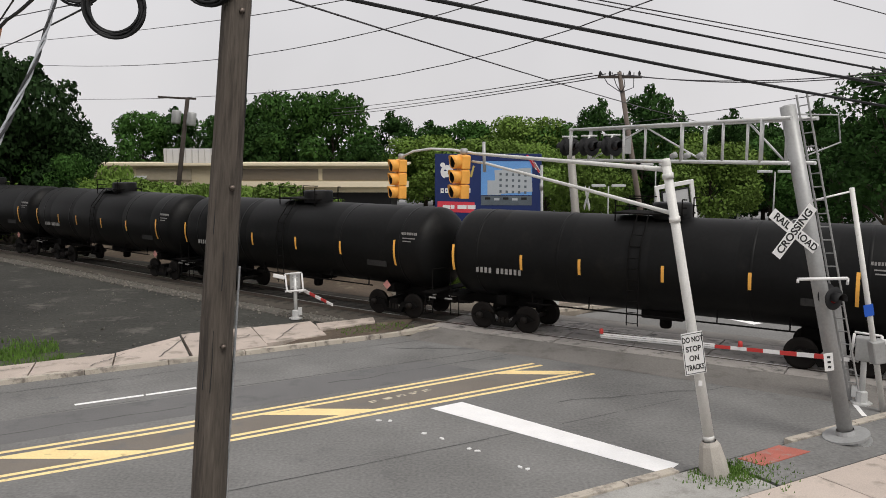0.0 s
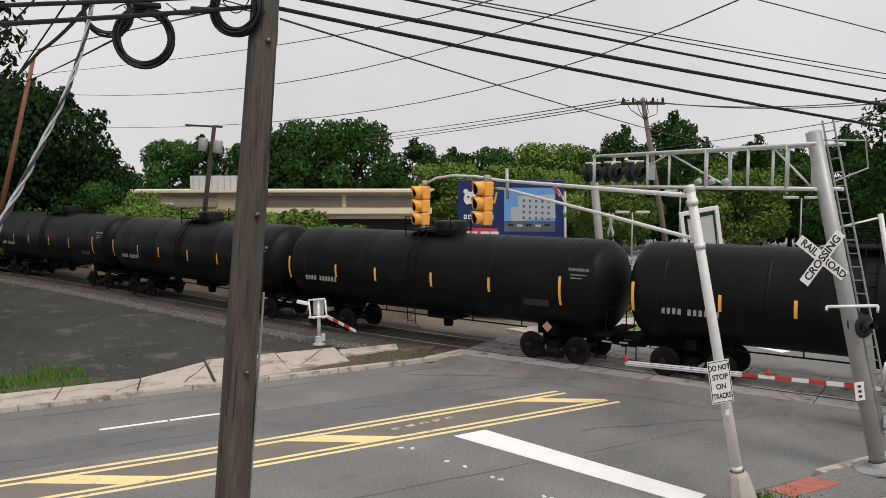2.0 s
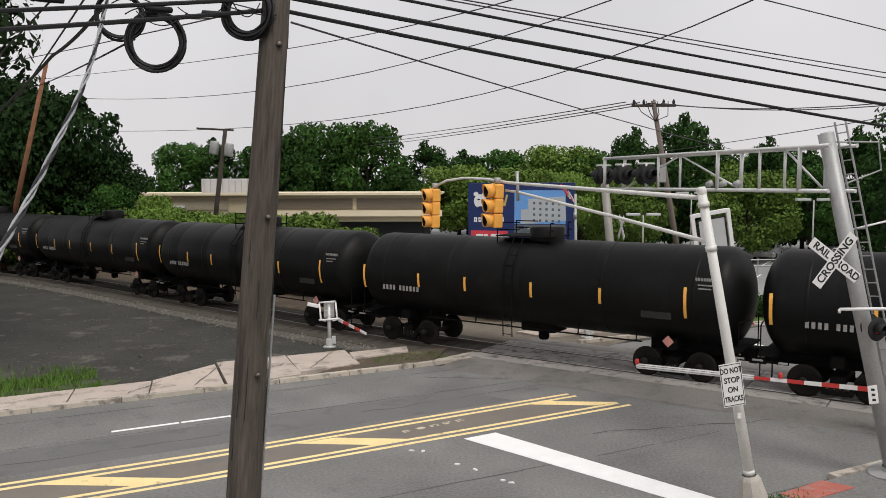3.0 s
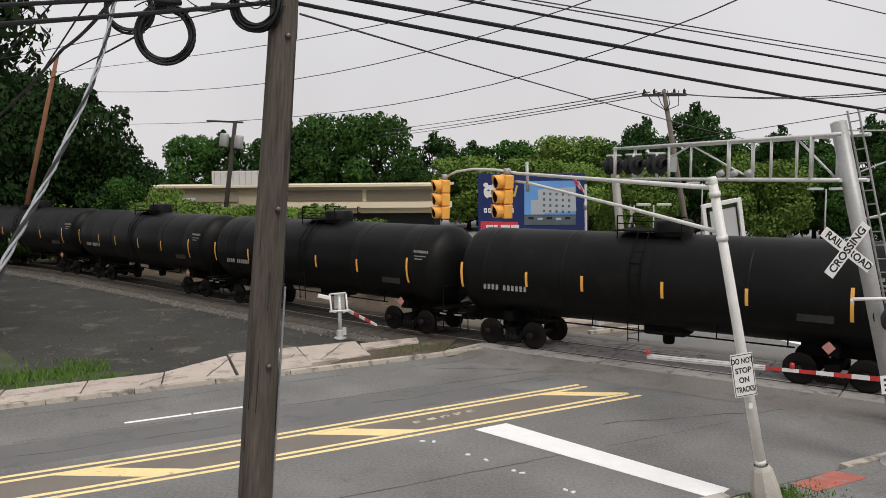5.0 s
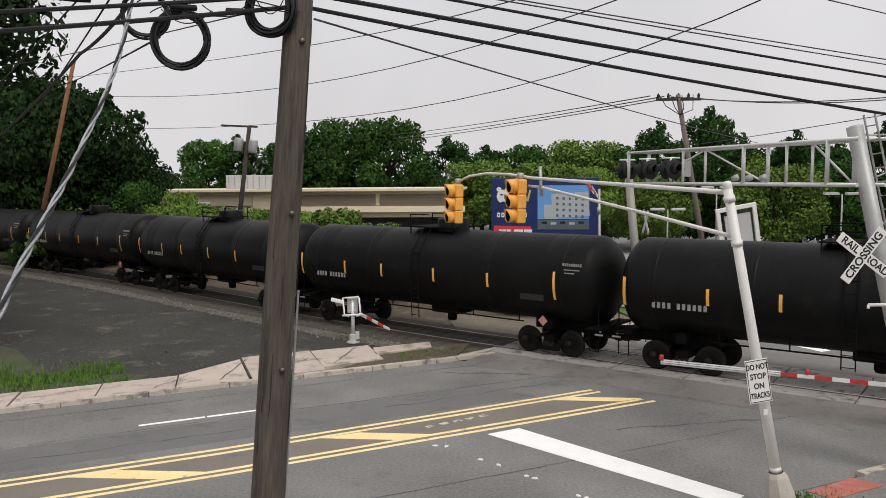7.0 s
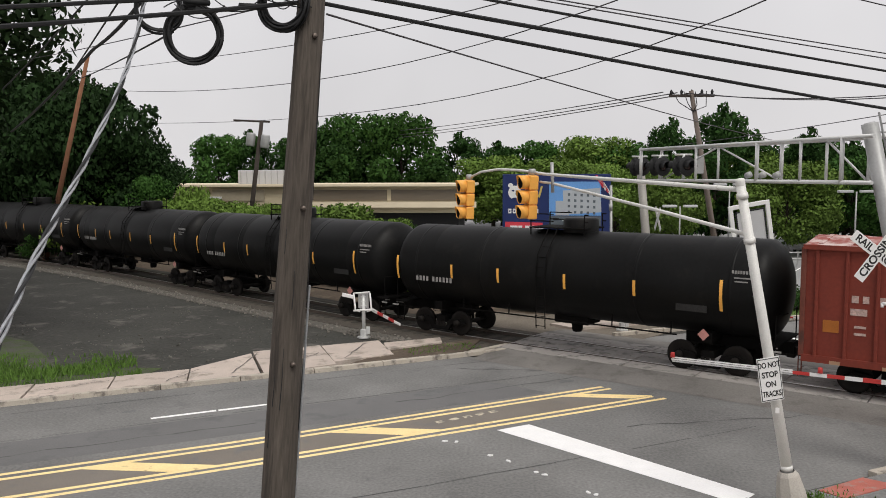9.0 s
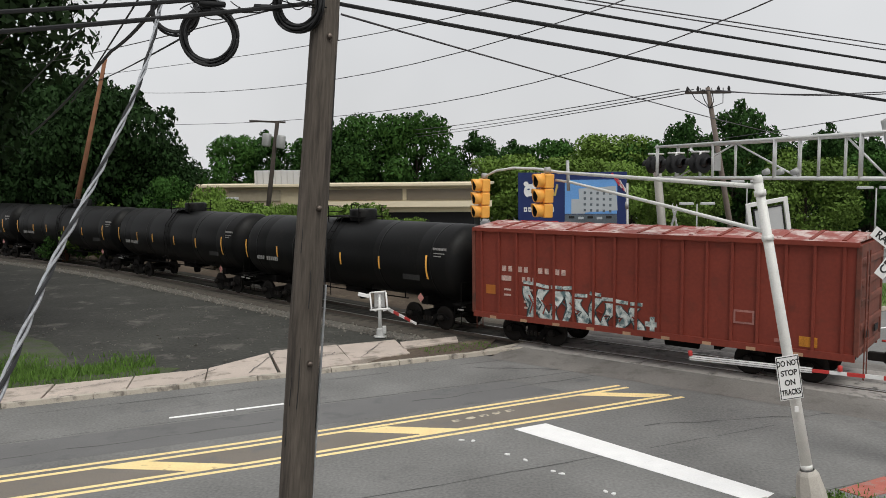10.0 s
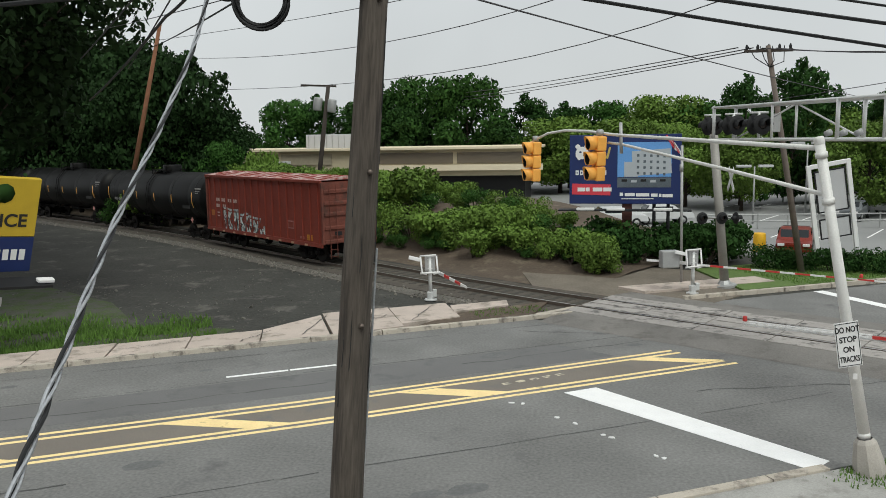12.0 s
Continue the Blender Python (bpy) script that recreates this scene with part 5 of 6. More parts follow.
def signal_mast():
    base, top = (5.50, 15.5, 0.0), (4.22, 15.3, 6.45)
    m = stand(base, top, 119)
    p = thing("traffic_signal_mast", m, "pale steel mast with a long arm and two yellow signals", "traffic signal")
    inv = m.inverted()
    bm = bmesh.new()
    tube(bm, [(0, 0, 0.5), (0, 0, 3.3), (0, 0, 6.5)], 0.108, 0.085, 20)
    part("pole", bm, M_SIGPOLE, p)
    bm = bmesh.new()
    lathe(bm, [(0.088, 6.4), (0.092, 6.48), (0.08, 6.53), (0, 6.54)], 18)
    part("cap", bm, M_SIGPOLE, p)
    bm = bmesh.new()
    lathe(bm, [(0.0, 0.02), (0.3, 0.02), (0.27, 0.35), (0.2, 0.72), (0.16, 0.78), (0.14, 0.80)], 8, smooth=False)
    part("footing", bm, mat("footing_concrete", (0.42, 0.39, 0.35), 0.9, var=0.2, scale=3, bump=0.3), p, "flared concrete footing")
    for z in (5.35, 6.2, 0.86):
        bm = bmesh.new()
        lathe(bm, [(0.085, z - 0.05), (0.108, z - 0.05), (0.108, z + 0.05), (0.085, z + 0.05)], 18)
        part("clamp", bm, M_SIGPOLE, p)
    a0, a1 = Vector((4.26, 15.3, 6.2)), Vector((1.0, 24.4, 6.5))
    bm = bmesh.new()
    pts = [a0, a0.lerp(a1, 0.5), a1, Vector((0.3, 25.6, 6.62)), Vector((-0.4, 26.5, 6.66)), Vector((-1.0, 27.1, 6.58)), Vector((-1.42, 27.5, 6.38))]
    tube(bm, pts, 0.05, 0.038, 12)
    part("upper_arm", bm, M_SIGPOLE, p, placed=True)
    bm = bmesh.new()
    tube(bm, [(4.41, 15.3, 5.36), (3.3, 18.6, 5.68), (1.25, 24.2, 6.22), (0.9, 24.7, 6.26)], 0.042, 0.038, 12)
    part("lower_arm", bm, M_SIGPOLE, p, placed=True)
    bm = bmesh.new()
    tube(bm, [(1.25, 24.1, 5.95), (1.22, 24.15, 6.85)], 0.05, seg=10)
    part("arm_bracket", bm, M_GALV, p, placed=True)
    bm = bmesh.new()
    tube(bm, [(0.62, 24.6, 6.45), (0.58, 24.7, 6.3), (0.55, 24.75, 6.2)], 0.045, seg=8)
    part("drop_pipe", bm, M_SIGPOLE, p, placed=True)
    for at, lean in (((0.64, 24.6, 6.52), 5), ((-1.42, 27.5, 6.36), 5)):
        w = Matrix.Translation(at) @ pose(0, 0, 0, 0, 0, 203) @ pose(0, 0, 0, lean * -1, 0, 0) @ Matrix.Diagonal((1.22, 1.22, 1.22, 1))
        traffic_signal(p, inv @ w)
    # plate with the rule
    sg = Vector((4.855, 15.13, 2.66))
    frame_m = inv @ Matrix.Translation(sg) @ pose(0, 0, 0, 0, 0, 6) @ pose(0, 0, 0, 90, 0, 0) @ pose(0, 0, 0, 0, 0, 9)
    bm = bmesh.new()
    box(bm, (0, 0, 0), (0.43, 0.84, 0.012), None, 0.004)
    plate = part("sign_plate", bm, M_SIGN, p, "white plate reading DO NOT STOP ON TRACKS", m=frame_m)
    bm = bmesh.new()
    for x, y, w, h in ((0, 0.395, 0.40, 0.012), (0, -0.395, 0.40, 0.012), (0.195, 0, 0.012, 0.79), (-0.195, 0, 0.012, 0.79)):
        box(bm, (x, y, 0.008), (w, h, 0.006))
    part("sign_border", bm, M_INK, plate)
    for k, text in enumerate(("DO NOT", "STOP", "ON", "TRACKS")):
        words("sign_word", text, 0.15, M_INK, plate, pose(0, 0.275 - 0.185 * k, 0.008) @ Matrix.Diagonal(((0.70, 0.85, 0.85, 0.64)[k], 1, 1, 1)))
    bm = bmesh.new()
    box(bm, (0, 0, 0), (0.07, 0.1, 0.02), inv @ Matrix.Translation((5.02, 15.18, 2.05)) @ pose(0, 0, 0, 90, 0, 0))
    part("small_plate", bm, M_SIGN, p)


def flasher(parent, m, lens=M_LENS):
    """A crossing flasher: round black backing, hood and lens facing local +y... its back towards -y."""
    f = new("flasher")
    f.parent, f.matrix_basis = parent, m
    bm = bmesh.new()
    lathe(bm, [(0, 0), (0.25, 0), (0.255, 0.012), (0.25, 0.02), (0.12, 0.02)], 26)
    part("backing_disc", bm, M_BLACK, f)
    bm = bmesh.new()
    lathe(bm, [(0.0, 0.04), (0.08, 0.035), (0.11, 0.02), (0, 0.02)], 20)
    part("lens", bm, lens, f)
    bm = bmesh.new()
    n = 16
    ring = []
    for i in range(n + 1):
        a = math.pi * (-0.1 + 1.2 * i / n)
        ring.append([bm.verts.new((math.cos(a) * 0.13, math.sin(a) * 0.13, 0.02)), bm.verts.new((math.cos(a) * 0.13, math.sin(a) * 0.13, 0.24))])
    for p, q in zip(ring, ring[1:]):
        bm.faces.new((p[0], p[1], q[1], q[0])).smooth = True
    v = part("hood", bm, M_BLACK, f)
    v.modifiers.new("thickness", "SOLIDIFY").thickness = 0.006
    bm = bmesh.new()
    lathe(bm, [(0.1, 0), (0.1, -0.12), (0.07, -0.17), (0, -0.18)], 18)
    part("housing", bm, M_BLACK, f)
    return f


def crossbuck(parent, m, written=True):
    c = new("crossbuck")
    c.parent, c.matrix_basis = parent, m
    tagged(c, "white crossed boards reading RAILROAD CROSSING")
    for k, (ang, text) in enumerate(((-45, ("RAIL", "ROAD")), (45, ("CROSSING",)))):
        bm = bmesh.new()
        z = 0.0 if k else -0.02
        box(bm, (0, 0, 0), (1.32, 0.235, 0.014), pose(0, 0, z, 0, 0, ang), 0.004)
        b = part("board", bm, M_SIGN, c)
        if written:
            for i, t in enumerate(text):
                dx = 0.0 if len(text) == 1 else (-0.36 if i == 0 else 0.36)
                words("board_word", t, 0.235 if len(text) == 1 else 0.215, M_INK, b, pose(0, 0, z, 0, 0, ang) @ pose(dx, 0, 0.009))
    return c


def cantilever():
    base, top = (9.14, 17.41, 0.0), (7.39, 17.4, 7.55)
    m = stand(base, top, 119)
    inv = m.inverted()
    p = thing("signal_cantilever", m, "galvanised steel mast with a truss arm, flashers and crossbuck", "crossing signal")
    bm = bmesh.new()
    tube(bm, [(0, 0, 0.12), (0, 0, 4), (0, 0, 7.72)], 0.165, 0.165, 22)
    part("mast", bm, M_GALV, p)
    bm = bmesh.new()
    lathe(bm, [(0.0, 7.74), (0.1, 7.74), (0.12, 7.72), (0.12, 7.6)], 16)
    part("mast_cap", bm, M_GALV, p)
    bm = bmesh.new()
    lathe(bm, [(0, -0.02), (0.52, -0.02), (0.52, 0.07), (0.42, 0.08), (0.42, 0.17), (0.5, 0.18), (0.5, 0.23), (0.22, 0.24), (0.19, 0.34)], 16, smooth=False)
    for k in range(8):
        lathe(bm, [(0.03, 0.1), (0.03, 0.22), (0, 0.22)], 6, pose(0.34 * math.cos(k * 0.785), 0.34 * math.sin(k * 0.785), 0))
    part("base_flange", bm, M_GALV, p)
    # truss: four chords, posts, diagonals
    near, far_ = Vector((7.55, 17.4, 0)), Vector((4.36, 25.77, 0))
    ax = (far_ - near).normalized()
    side = Vector((ax.y, -ax.x, 0)) * 0.36
    ztop, zbot = 7.25, 6.3
    corners = [(side, ztop, "top_chord"), (-side, ztop, "top_chord"), (side, zbot, "bottom_chord"), (-side, zbot, "bottom_chord")]
    L = (far_ - near).length
    for sd, z, nm in corners:
        bm = bmesh.new()
        tube(bm, [near + sd + Vector((0, 0, z)) - ax * 0.3, far_ + sd + Vector((0, 0, z))], 0.043, seg=10)
        part(nm, bm, M_TRUSS, p, placed=True)
    stations = (0.06, 0.2, 0.37, 0.66, 0.99)
    for sd in (side, -side):
        for k, f in enumerate(stations):
            q = near + ax * L * f + sd
            bm = bmesh.new()
            tube(bm, [q + Vector((0, 0, zbot)), q + Vector((0, 0, ztop))], 0.05 if k % 2 == 0 else 0.036, seg=8)
            part("truss_post", bm, M_TRUSS, p, placed=True)
            if k < 4 and sd == side and k != 1:
                q2 = near + ax * L * stations[k + 1] + sd
                lo, hi = (zbot, ztop) if k % 2 == 0 else (ztop, zbot)
                bm = bmesh.new()
                tube(bm, [q + Vector((0, 0, lo)), q2 + Vector((0, 0, hi))], 0.026, seg=8)
                part("truss_brace", bm, M_TRUSS, p, placed=True)
    for z in (ztop, zbot):
        for f in stations:
            q = near + ax * L * f
            bm = bmesh.new()
            tube(bm, [q + side + Vector((0, 0, z)), q - side + Vector((0, 0, z))], 0.03, seg=8)
            part("cross_strut", bm, M_TRUSS, p, placed=True)
    # walkway grating
    bm = bmesh.new()
    mid = (near + far_) / 2
    box(bm, (0, 0, 0), (L, 0.5, 0.03), Matrix.Translation((mid.x, mid.y, zbot - 0.03)) @ pose(0, 0, 0, 0, 0, math.degrees(math.atan2(ax.y, ax.x))))
    part("walkway", bm, M_GALV, p, placed=True)
    # flashers on the outer end
    for k, d in enumerate((L * 1.07, L * 0.935, L * 0.79)):
        q = near + ax * d
        for j, turn in enumerate((25, -140)):
            w = Matrix.Translation((q.x, q.y, 6.72)) @ pose(0, 0, 0, 90, 0, turn) @ pose(0, 0, 0.16) @ Matrix.Diagonal((1.15, 1.15, 1.15, 1))
            flasher(p, inv @ w)
        bm = bmesh.new()
        tube(bm, [(q.x, q.y, 6.3), (q.x, q.y, 7.05)], 0.04, seg=8)
        tube(bm, [(q.x + 0.25, q.y, 7.05), (q.x - 0.25, q.y, 7.05)], 0.03, seg=8)
        part("lamp_bracket", bm, M_TRUSS, p, placed=True)
    # floodlights and boxes on the walkway
    for k in (0.34, 0.40, 0.46):
        q = near + ax * L * k
        bm = bmesh.new()
        lathe(bm, [(0, -0.08), (0.07, -0.07), (0.085, 0.08), (0, 0.1)], 12, Matrix.Translation((q.x, q.y, 6.45)) @ pose(0, 0, 0, 70, 0, 40))
        part("junction_lamp", bm, M_GALV, p, placed=True)
    # guard frame at the mast
    bm = bmesh.new()
    a = Vector((7.8, 17.6, 6.4))
    tube(bm, [a, a + Vector((1.0, 0.25, 0.35)), a + Vector((0.92, 0.25, 0.95)), a + Vector((-0.1, 0, 0.95))], 0.02, seg=6)
    part("guard_rail", bm, M_GALV, p, placed=True)
    # ladder
    for y in (0.36,):
        for x in (-0.42, -0.16):
            bm = bmesh.new()
            tube(bm, [(x + 0.18, -y, 1.2), (x + 0.18, -y, 7.9)], 0.022, seg=6)
            part("ladder_rail", bm, M_GALV, p)
        proto = None
        for k in range(22):
            mm = pose(0, 0, 1.35 + 0.3 * k)
            if proto is None:
                bm = bmesh.new()
                tube(bm, [(-0.24, -y, 0), (0.02, -y, 0)], 0.014, seg=6)
                proto = part("ladder_rung", bm, M_GALV, p, m=mm)
            else:
                again("ladder_rung", proto, mm, p)
    # crossbuck and side flashers on the mast, facing the road
    face = Matrix.Translation((7.49, 16.95, 4.86)) @ pose(0, 0, 0, 0, 0, 8) @ pose(0, 0, 0, 90, 0, 0) @ pose(0, 0, 0, 0, 0, 8)
    crossbuck(p, inv @ face)
    bm = bmesh.new()
    tube(bm, [(7.63, 16.98, 3.82), (8.7, 16.98, 3.84)], 0.035, seg=8)
    tube(bm, [(7.63, 16.98, 3.82), (7.63, 16.98, 3.74)], 0.03, seg=8)
    tube(bm, [(8.7, 16.98, 3.84), (8.7, 16.98, 3.70)], 0.03, seg=8)
    part("flasher_arm", bm, M_SIGN, p, placed=True)
    w = Matrix.Translation((8.33, 17.0, 3.42)) @ pose(0, 0, 0, 90, 0, 22)
    flasher(p, inv @ (w @ pose(0, 0, 0.12)), M_REDLENS)
    w = Matrix.Translation((8.5, 17.25, 3.42)) @ pose(0, 0, 0, 90, 0, 202)
    flasher(p, inv @ (w @ pose(0, 0, 0.12)))
    bm = bmesh.new()
    box(bm, (0, 0, 0), (0.2, 0.4, 0.012), inv @ Matrix.Translation((8.43, 17.05, 1.98)) @ pose(0, 0, 0, 90, 0, 0) @ pose(0, 0, 0, 0, 0, 8), 0.003)
    pl = part("number_plate", bm, M_SIGN, p)
    for k in range(3):
        bm = bmesh.new()
        box(bm, (0, 0, 0), (0.07, 0.05, 0.012), inv @ Matrix.Translation((8.415 + 0.018 * k, 17.04, 2.09 - 0.11 * k)) @ pose(0, 0, 0, 90, 0, 0))
        part("plate_bar", bm, M_INK, p)


def gate_arm(parent, a, b, blocks, lamps=True, slim=1.0, label="red and white striped gate arm"):
    """A striped boom from a to b, in world coordinates."""
    a, b = Vector(a), Vector(b)
    d = (b - a)
    L = d.length
    turn = math.degrees(math.atan2(d.y, d.x))
    tilt = -math.degrees(math.asin(d.z / L))
    m = Matrix.Translation(a) @ pose(0, 0, 0, 0, tilt, turn)
    arm = new("gate_arm")
    arm.parent, arm.matrix_basis = parent, parent.matrix_basis.inverted() @ m
    tagged(arm, label)
    n = max(1, round(L / blocks))
    for k in range(n):
        bm = bmesh.new()
        h = (0.13 - 0.05 * k / n) * slim
        box(bm, (L * (k + 0.5) / n, 0, 0), (L / n, 0.035, h))
        part("stripe", bm, M_RED if k % 2 else M_SIGN, arm)
    if lamps:
        for f in ((0.99,) if n == 1 else (0.8,)):
            bm = bmesh.new()
            lathe(bm, [(0.05, 0.06), (0.06, 0.12), (0.06, 0.2), (0, 0.22)], 12, pose(L * f, 0, 0))
            box(bm, (L * f, 0, 0.09), (0.12, 0.04, 0.06))
            part("arm_lamp", bm, M_RED, arm, "small red arm lamp")
    return arm


def gate_machine(name_label, m, back_turn=0.0, scale=1.0):
    """A crossing gate machine on its post: box, side plates, counterweight arms."""
    g = thing("gate_machine", m, name_label, "crossing gate", "crossing gates")
    bm = bmesh.new()
    tube(bm, [(0, 0, 0), (0, 0, 1.75)], 0.075, seg=14)
    part("post", bm, M_TRUSS, g)
    bm = bmesh.new()
    lathe(bm, [(0, 0), (0.26, 0), (0.26, 0.05), (0.15, 0.06), (0.14, 0.33), (0.08, 0.36)], 8, smooth=False)
    part("foot", bm, M_TRUSS, g)
    bm = bmesh.new()
    box(bm, (0.17, -0.05, 0.3), (0.16, 0.16, 0.3), None, 0.02)
    part("junction_box", bm, M_TRUSS, g)
    bm = bmesh.new()
    box(bm, (0, 0.12, 1.5), (0.42, 0.34, 0.62), None, 0.03)
    part("mechanism_box", bm, M_GALV, g)
    for x in (-0.32, 0.32):
        bm = bmesh.new()
        tube(bm, [(x - 0.06, -0.12, 1.82), (x, -0.14, 1.12), (x * 0.4, -0.14, 1.08)], 0.035, seg=8)
        part("side_plate", bm, M_SIGN, g)
    bm = bmesh.new()
    tube(bm, [(-0.4, -0.14, 1.12), (0.4, -0.14, 1.16)], 0.04, seg=8)
    part("cross_bar", bm, M_SIGN, g)
    bm = bmesh.new()
    tube(bm, [(-0.38, -0.14, 1.82), (0.26, -0.14, 1.86)], 0.03, seg=8)
    part("top_bar", bm, M_SIGN, g)
    bm = bmesh.new()
    box(bm, (0, 0, 0), (0.46, 0.12, 0.14), pose(-0.62, -0.1, 1.72, 0, 14, 0), 0.02)
    part("counterweight", bm, M_SIGN, g)
    for z in (1.3, 1.48, 1.66):
        bm = bmesh.new()
        tube(bm, [(-0.1, -0.06, z), (0.1, -0.06, z)], 0.018, seg=6)
        part("fin", bm, M_TRUSS, g)
    return g


def gates():
    near = gate_machine("galvanised gate machine beside the signal mast", pose(10.95, 20.3, 0, 0, 0, 150))
    gate_arm(near, (10.6, 20.35, 1.18), (7.6, 21.88, 1.15), 0.40)
    outer = gate_arm(near, (7.6, 21.88, 1.15), (4.69, 23.37, 1.12), 4.0, slim=0.3, label="plain white outer half of the gate arm")
    for dz in (-0.06, 0.05):
        bm = bmesh.new()
        box(bm, (1.63, -0.03, dz), (3.26, 0.03, 0.035))
        part("edge_rail", bm, M_SIGN, outer)
    left = gate_machine("silver gate machine at the pavement end, its striped arm down", pose(-5.84, 31.19, 0, 0, 0, 10))
    gate_arm(left, (-5.5, 31.3, 1.1), (-4.15, 29.6, 0.85), 0.45, lamps=False)
    far_ = gate_machine("silver gate machine past the track with a lowered arm", pose(4.65, 33.39, 0, 0, 0, 20))
    bm = bmesh.new()
    box(bm, (-0.95, 0.2, 1.45), (0.75, 0.4, 0.7), None, 0.04)
    part("relay_case", bm, M_GALV, far_)
    gate_arm(far_, (4.8, 33.4, 1.2), (11.5, 30.0, 1.12), 0.55, slim=0.6)
    gate_arm(far_, (4.5, 33.4, 1.25), (2.85, 33.9, 1.3), 0.5, lamps=False, label="striped counterweight arm")
    # second post beside the near mast
    bm = bmesh.new()
    p = thing("gate_post", stand((10.75, 20.6, 0), (10.02, 20.3, 3.3)), "pale steel channel post beside the cantilever mast", "post")
    box(bm, (0, 0, 1.35), (0.2, 0.14, 2.7), None, 0.02)
    part("channel", bm, M_GALV, p)
    # slim mast with a blue plate
    p = thing("signal_mast", stand((11.15, 19.6, 0), (9.96, 19.5, 5.64)), "slim galvanised mast with a small blue plate", "mast")
    bm = bmesh.new()
    tube(bm, [(0, 0, 0), (0, 0, 5.8)], 0.075, 0.06, 14)
    part("shaft", bm, M_SIGPOLE, p)
    bm = bmesh.new()
    tube(bm, [(0, 0, 5.72), (-0.95, 0.15, 5.66)], 0.025, seg=8)
    part("top_arm", bm, M_SIGN, p)
    bm = bmesh.new()
    box(bm, (-0.05, -0.09, 2.72), (0.24, 0.012, 0.3), None, 0.003)
    part("blue_plate", bm, M_BLUE, p, "small blue information plate")
    bm = bmesh.new()
    box(bm, (0.06, 0, 1.6), (0.34, 0.3, 0.6), None, 0.04)
    part("control_box", bm, M_GALV, p)
    # far cantilever mast seen beyond the track
    p = thing("far_signal_mast", stand((6.21, 35.02, 0), (5.53, 35.0, 6.75), 119), "grey steel signal mast with flashers past the track", "crossing signal")
    inv = p.matrix_basis.inverted()
    bm = bmesh.new()
    tube(bm, [(0, 0, 0.1), (0, 0, 6.7)], 0.19, 0.17, 18)
    part("mast", bm, mat("aged_galvanised", (0.30, 0.285, 0.26), 0.6, 0.2, var=0.2, scale=2), p)
    bm = bmesh.new()
    lathe(bm, [(0, 0), (0.5, 0), (0.5, 0.1), (0.3, 0.14), (0.2, 0.3)], 8, smooth=False)
    part("base_flange", bm, M_GALV, p)
    for k, (x, turn) in enumerate(((5.15, 20), (5.95, 20), (6.5, 110))):
        flasher(p, inv @ Matrix.Translation((x, 34.75, 2.97)) @ pose(0, 0, 0, 90, 0, turn))
    bm = bmesh.new()
    tube(bm, [(5.1, 34.85, 2.97), (6.6, 34.85, 2.97)], 0.04, seg=8)
    part("flasher_arm", bm, M_GALV, p, placed=True)
    crossbuck(p, inv @ Matrix.Translation((6.35, 35.2, 4.55)) @ pose(0, 0, 0, 0, 0, 94) @ pose(0, 0, 0, 90, 0, 0), written=False)
    bm = bmesh.new()
    tube(bm, [(4.45, 35.4, 0), (4.35, 35.4, 6.0)], 0.06, seg=10)
    tube(bm, [(4.35, 35.4, 4.9), (4.35, 35.4, 5.2)], 0.08, seg=10)
    solid("slim_pole", bm, M_GALV, "slim grey pole next to the far gate", "pole")


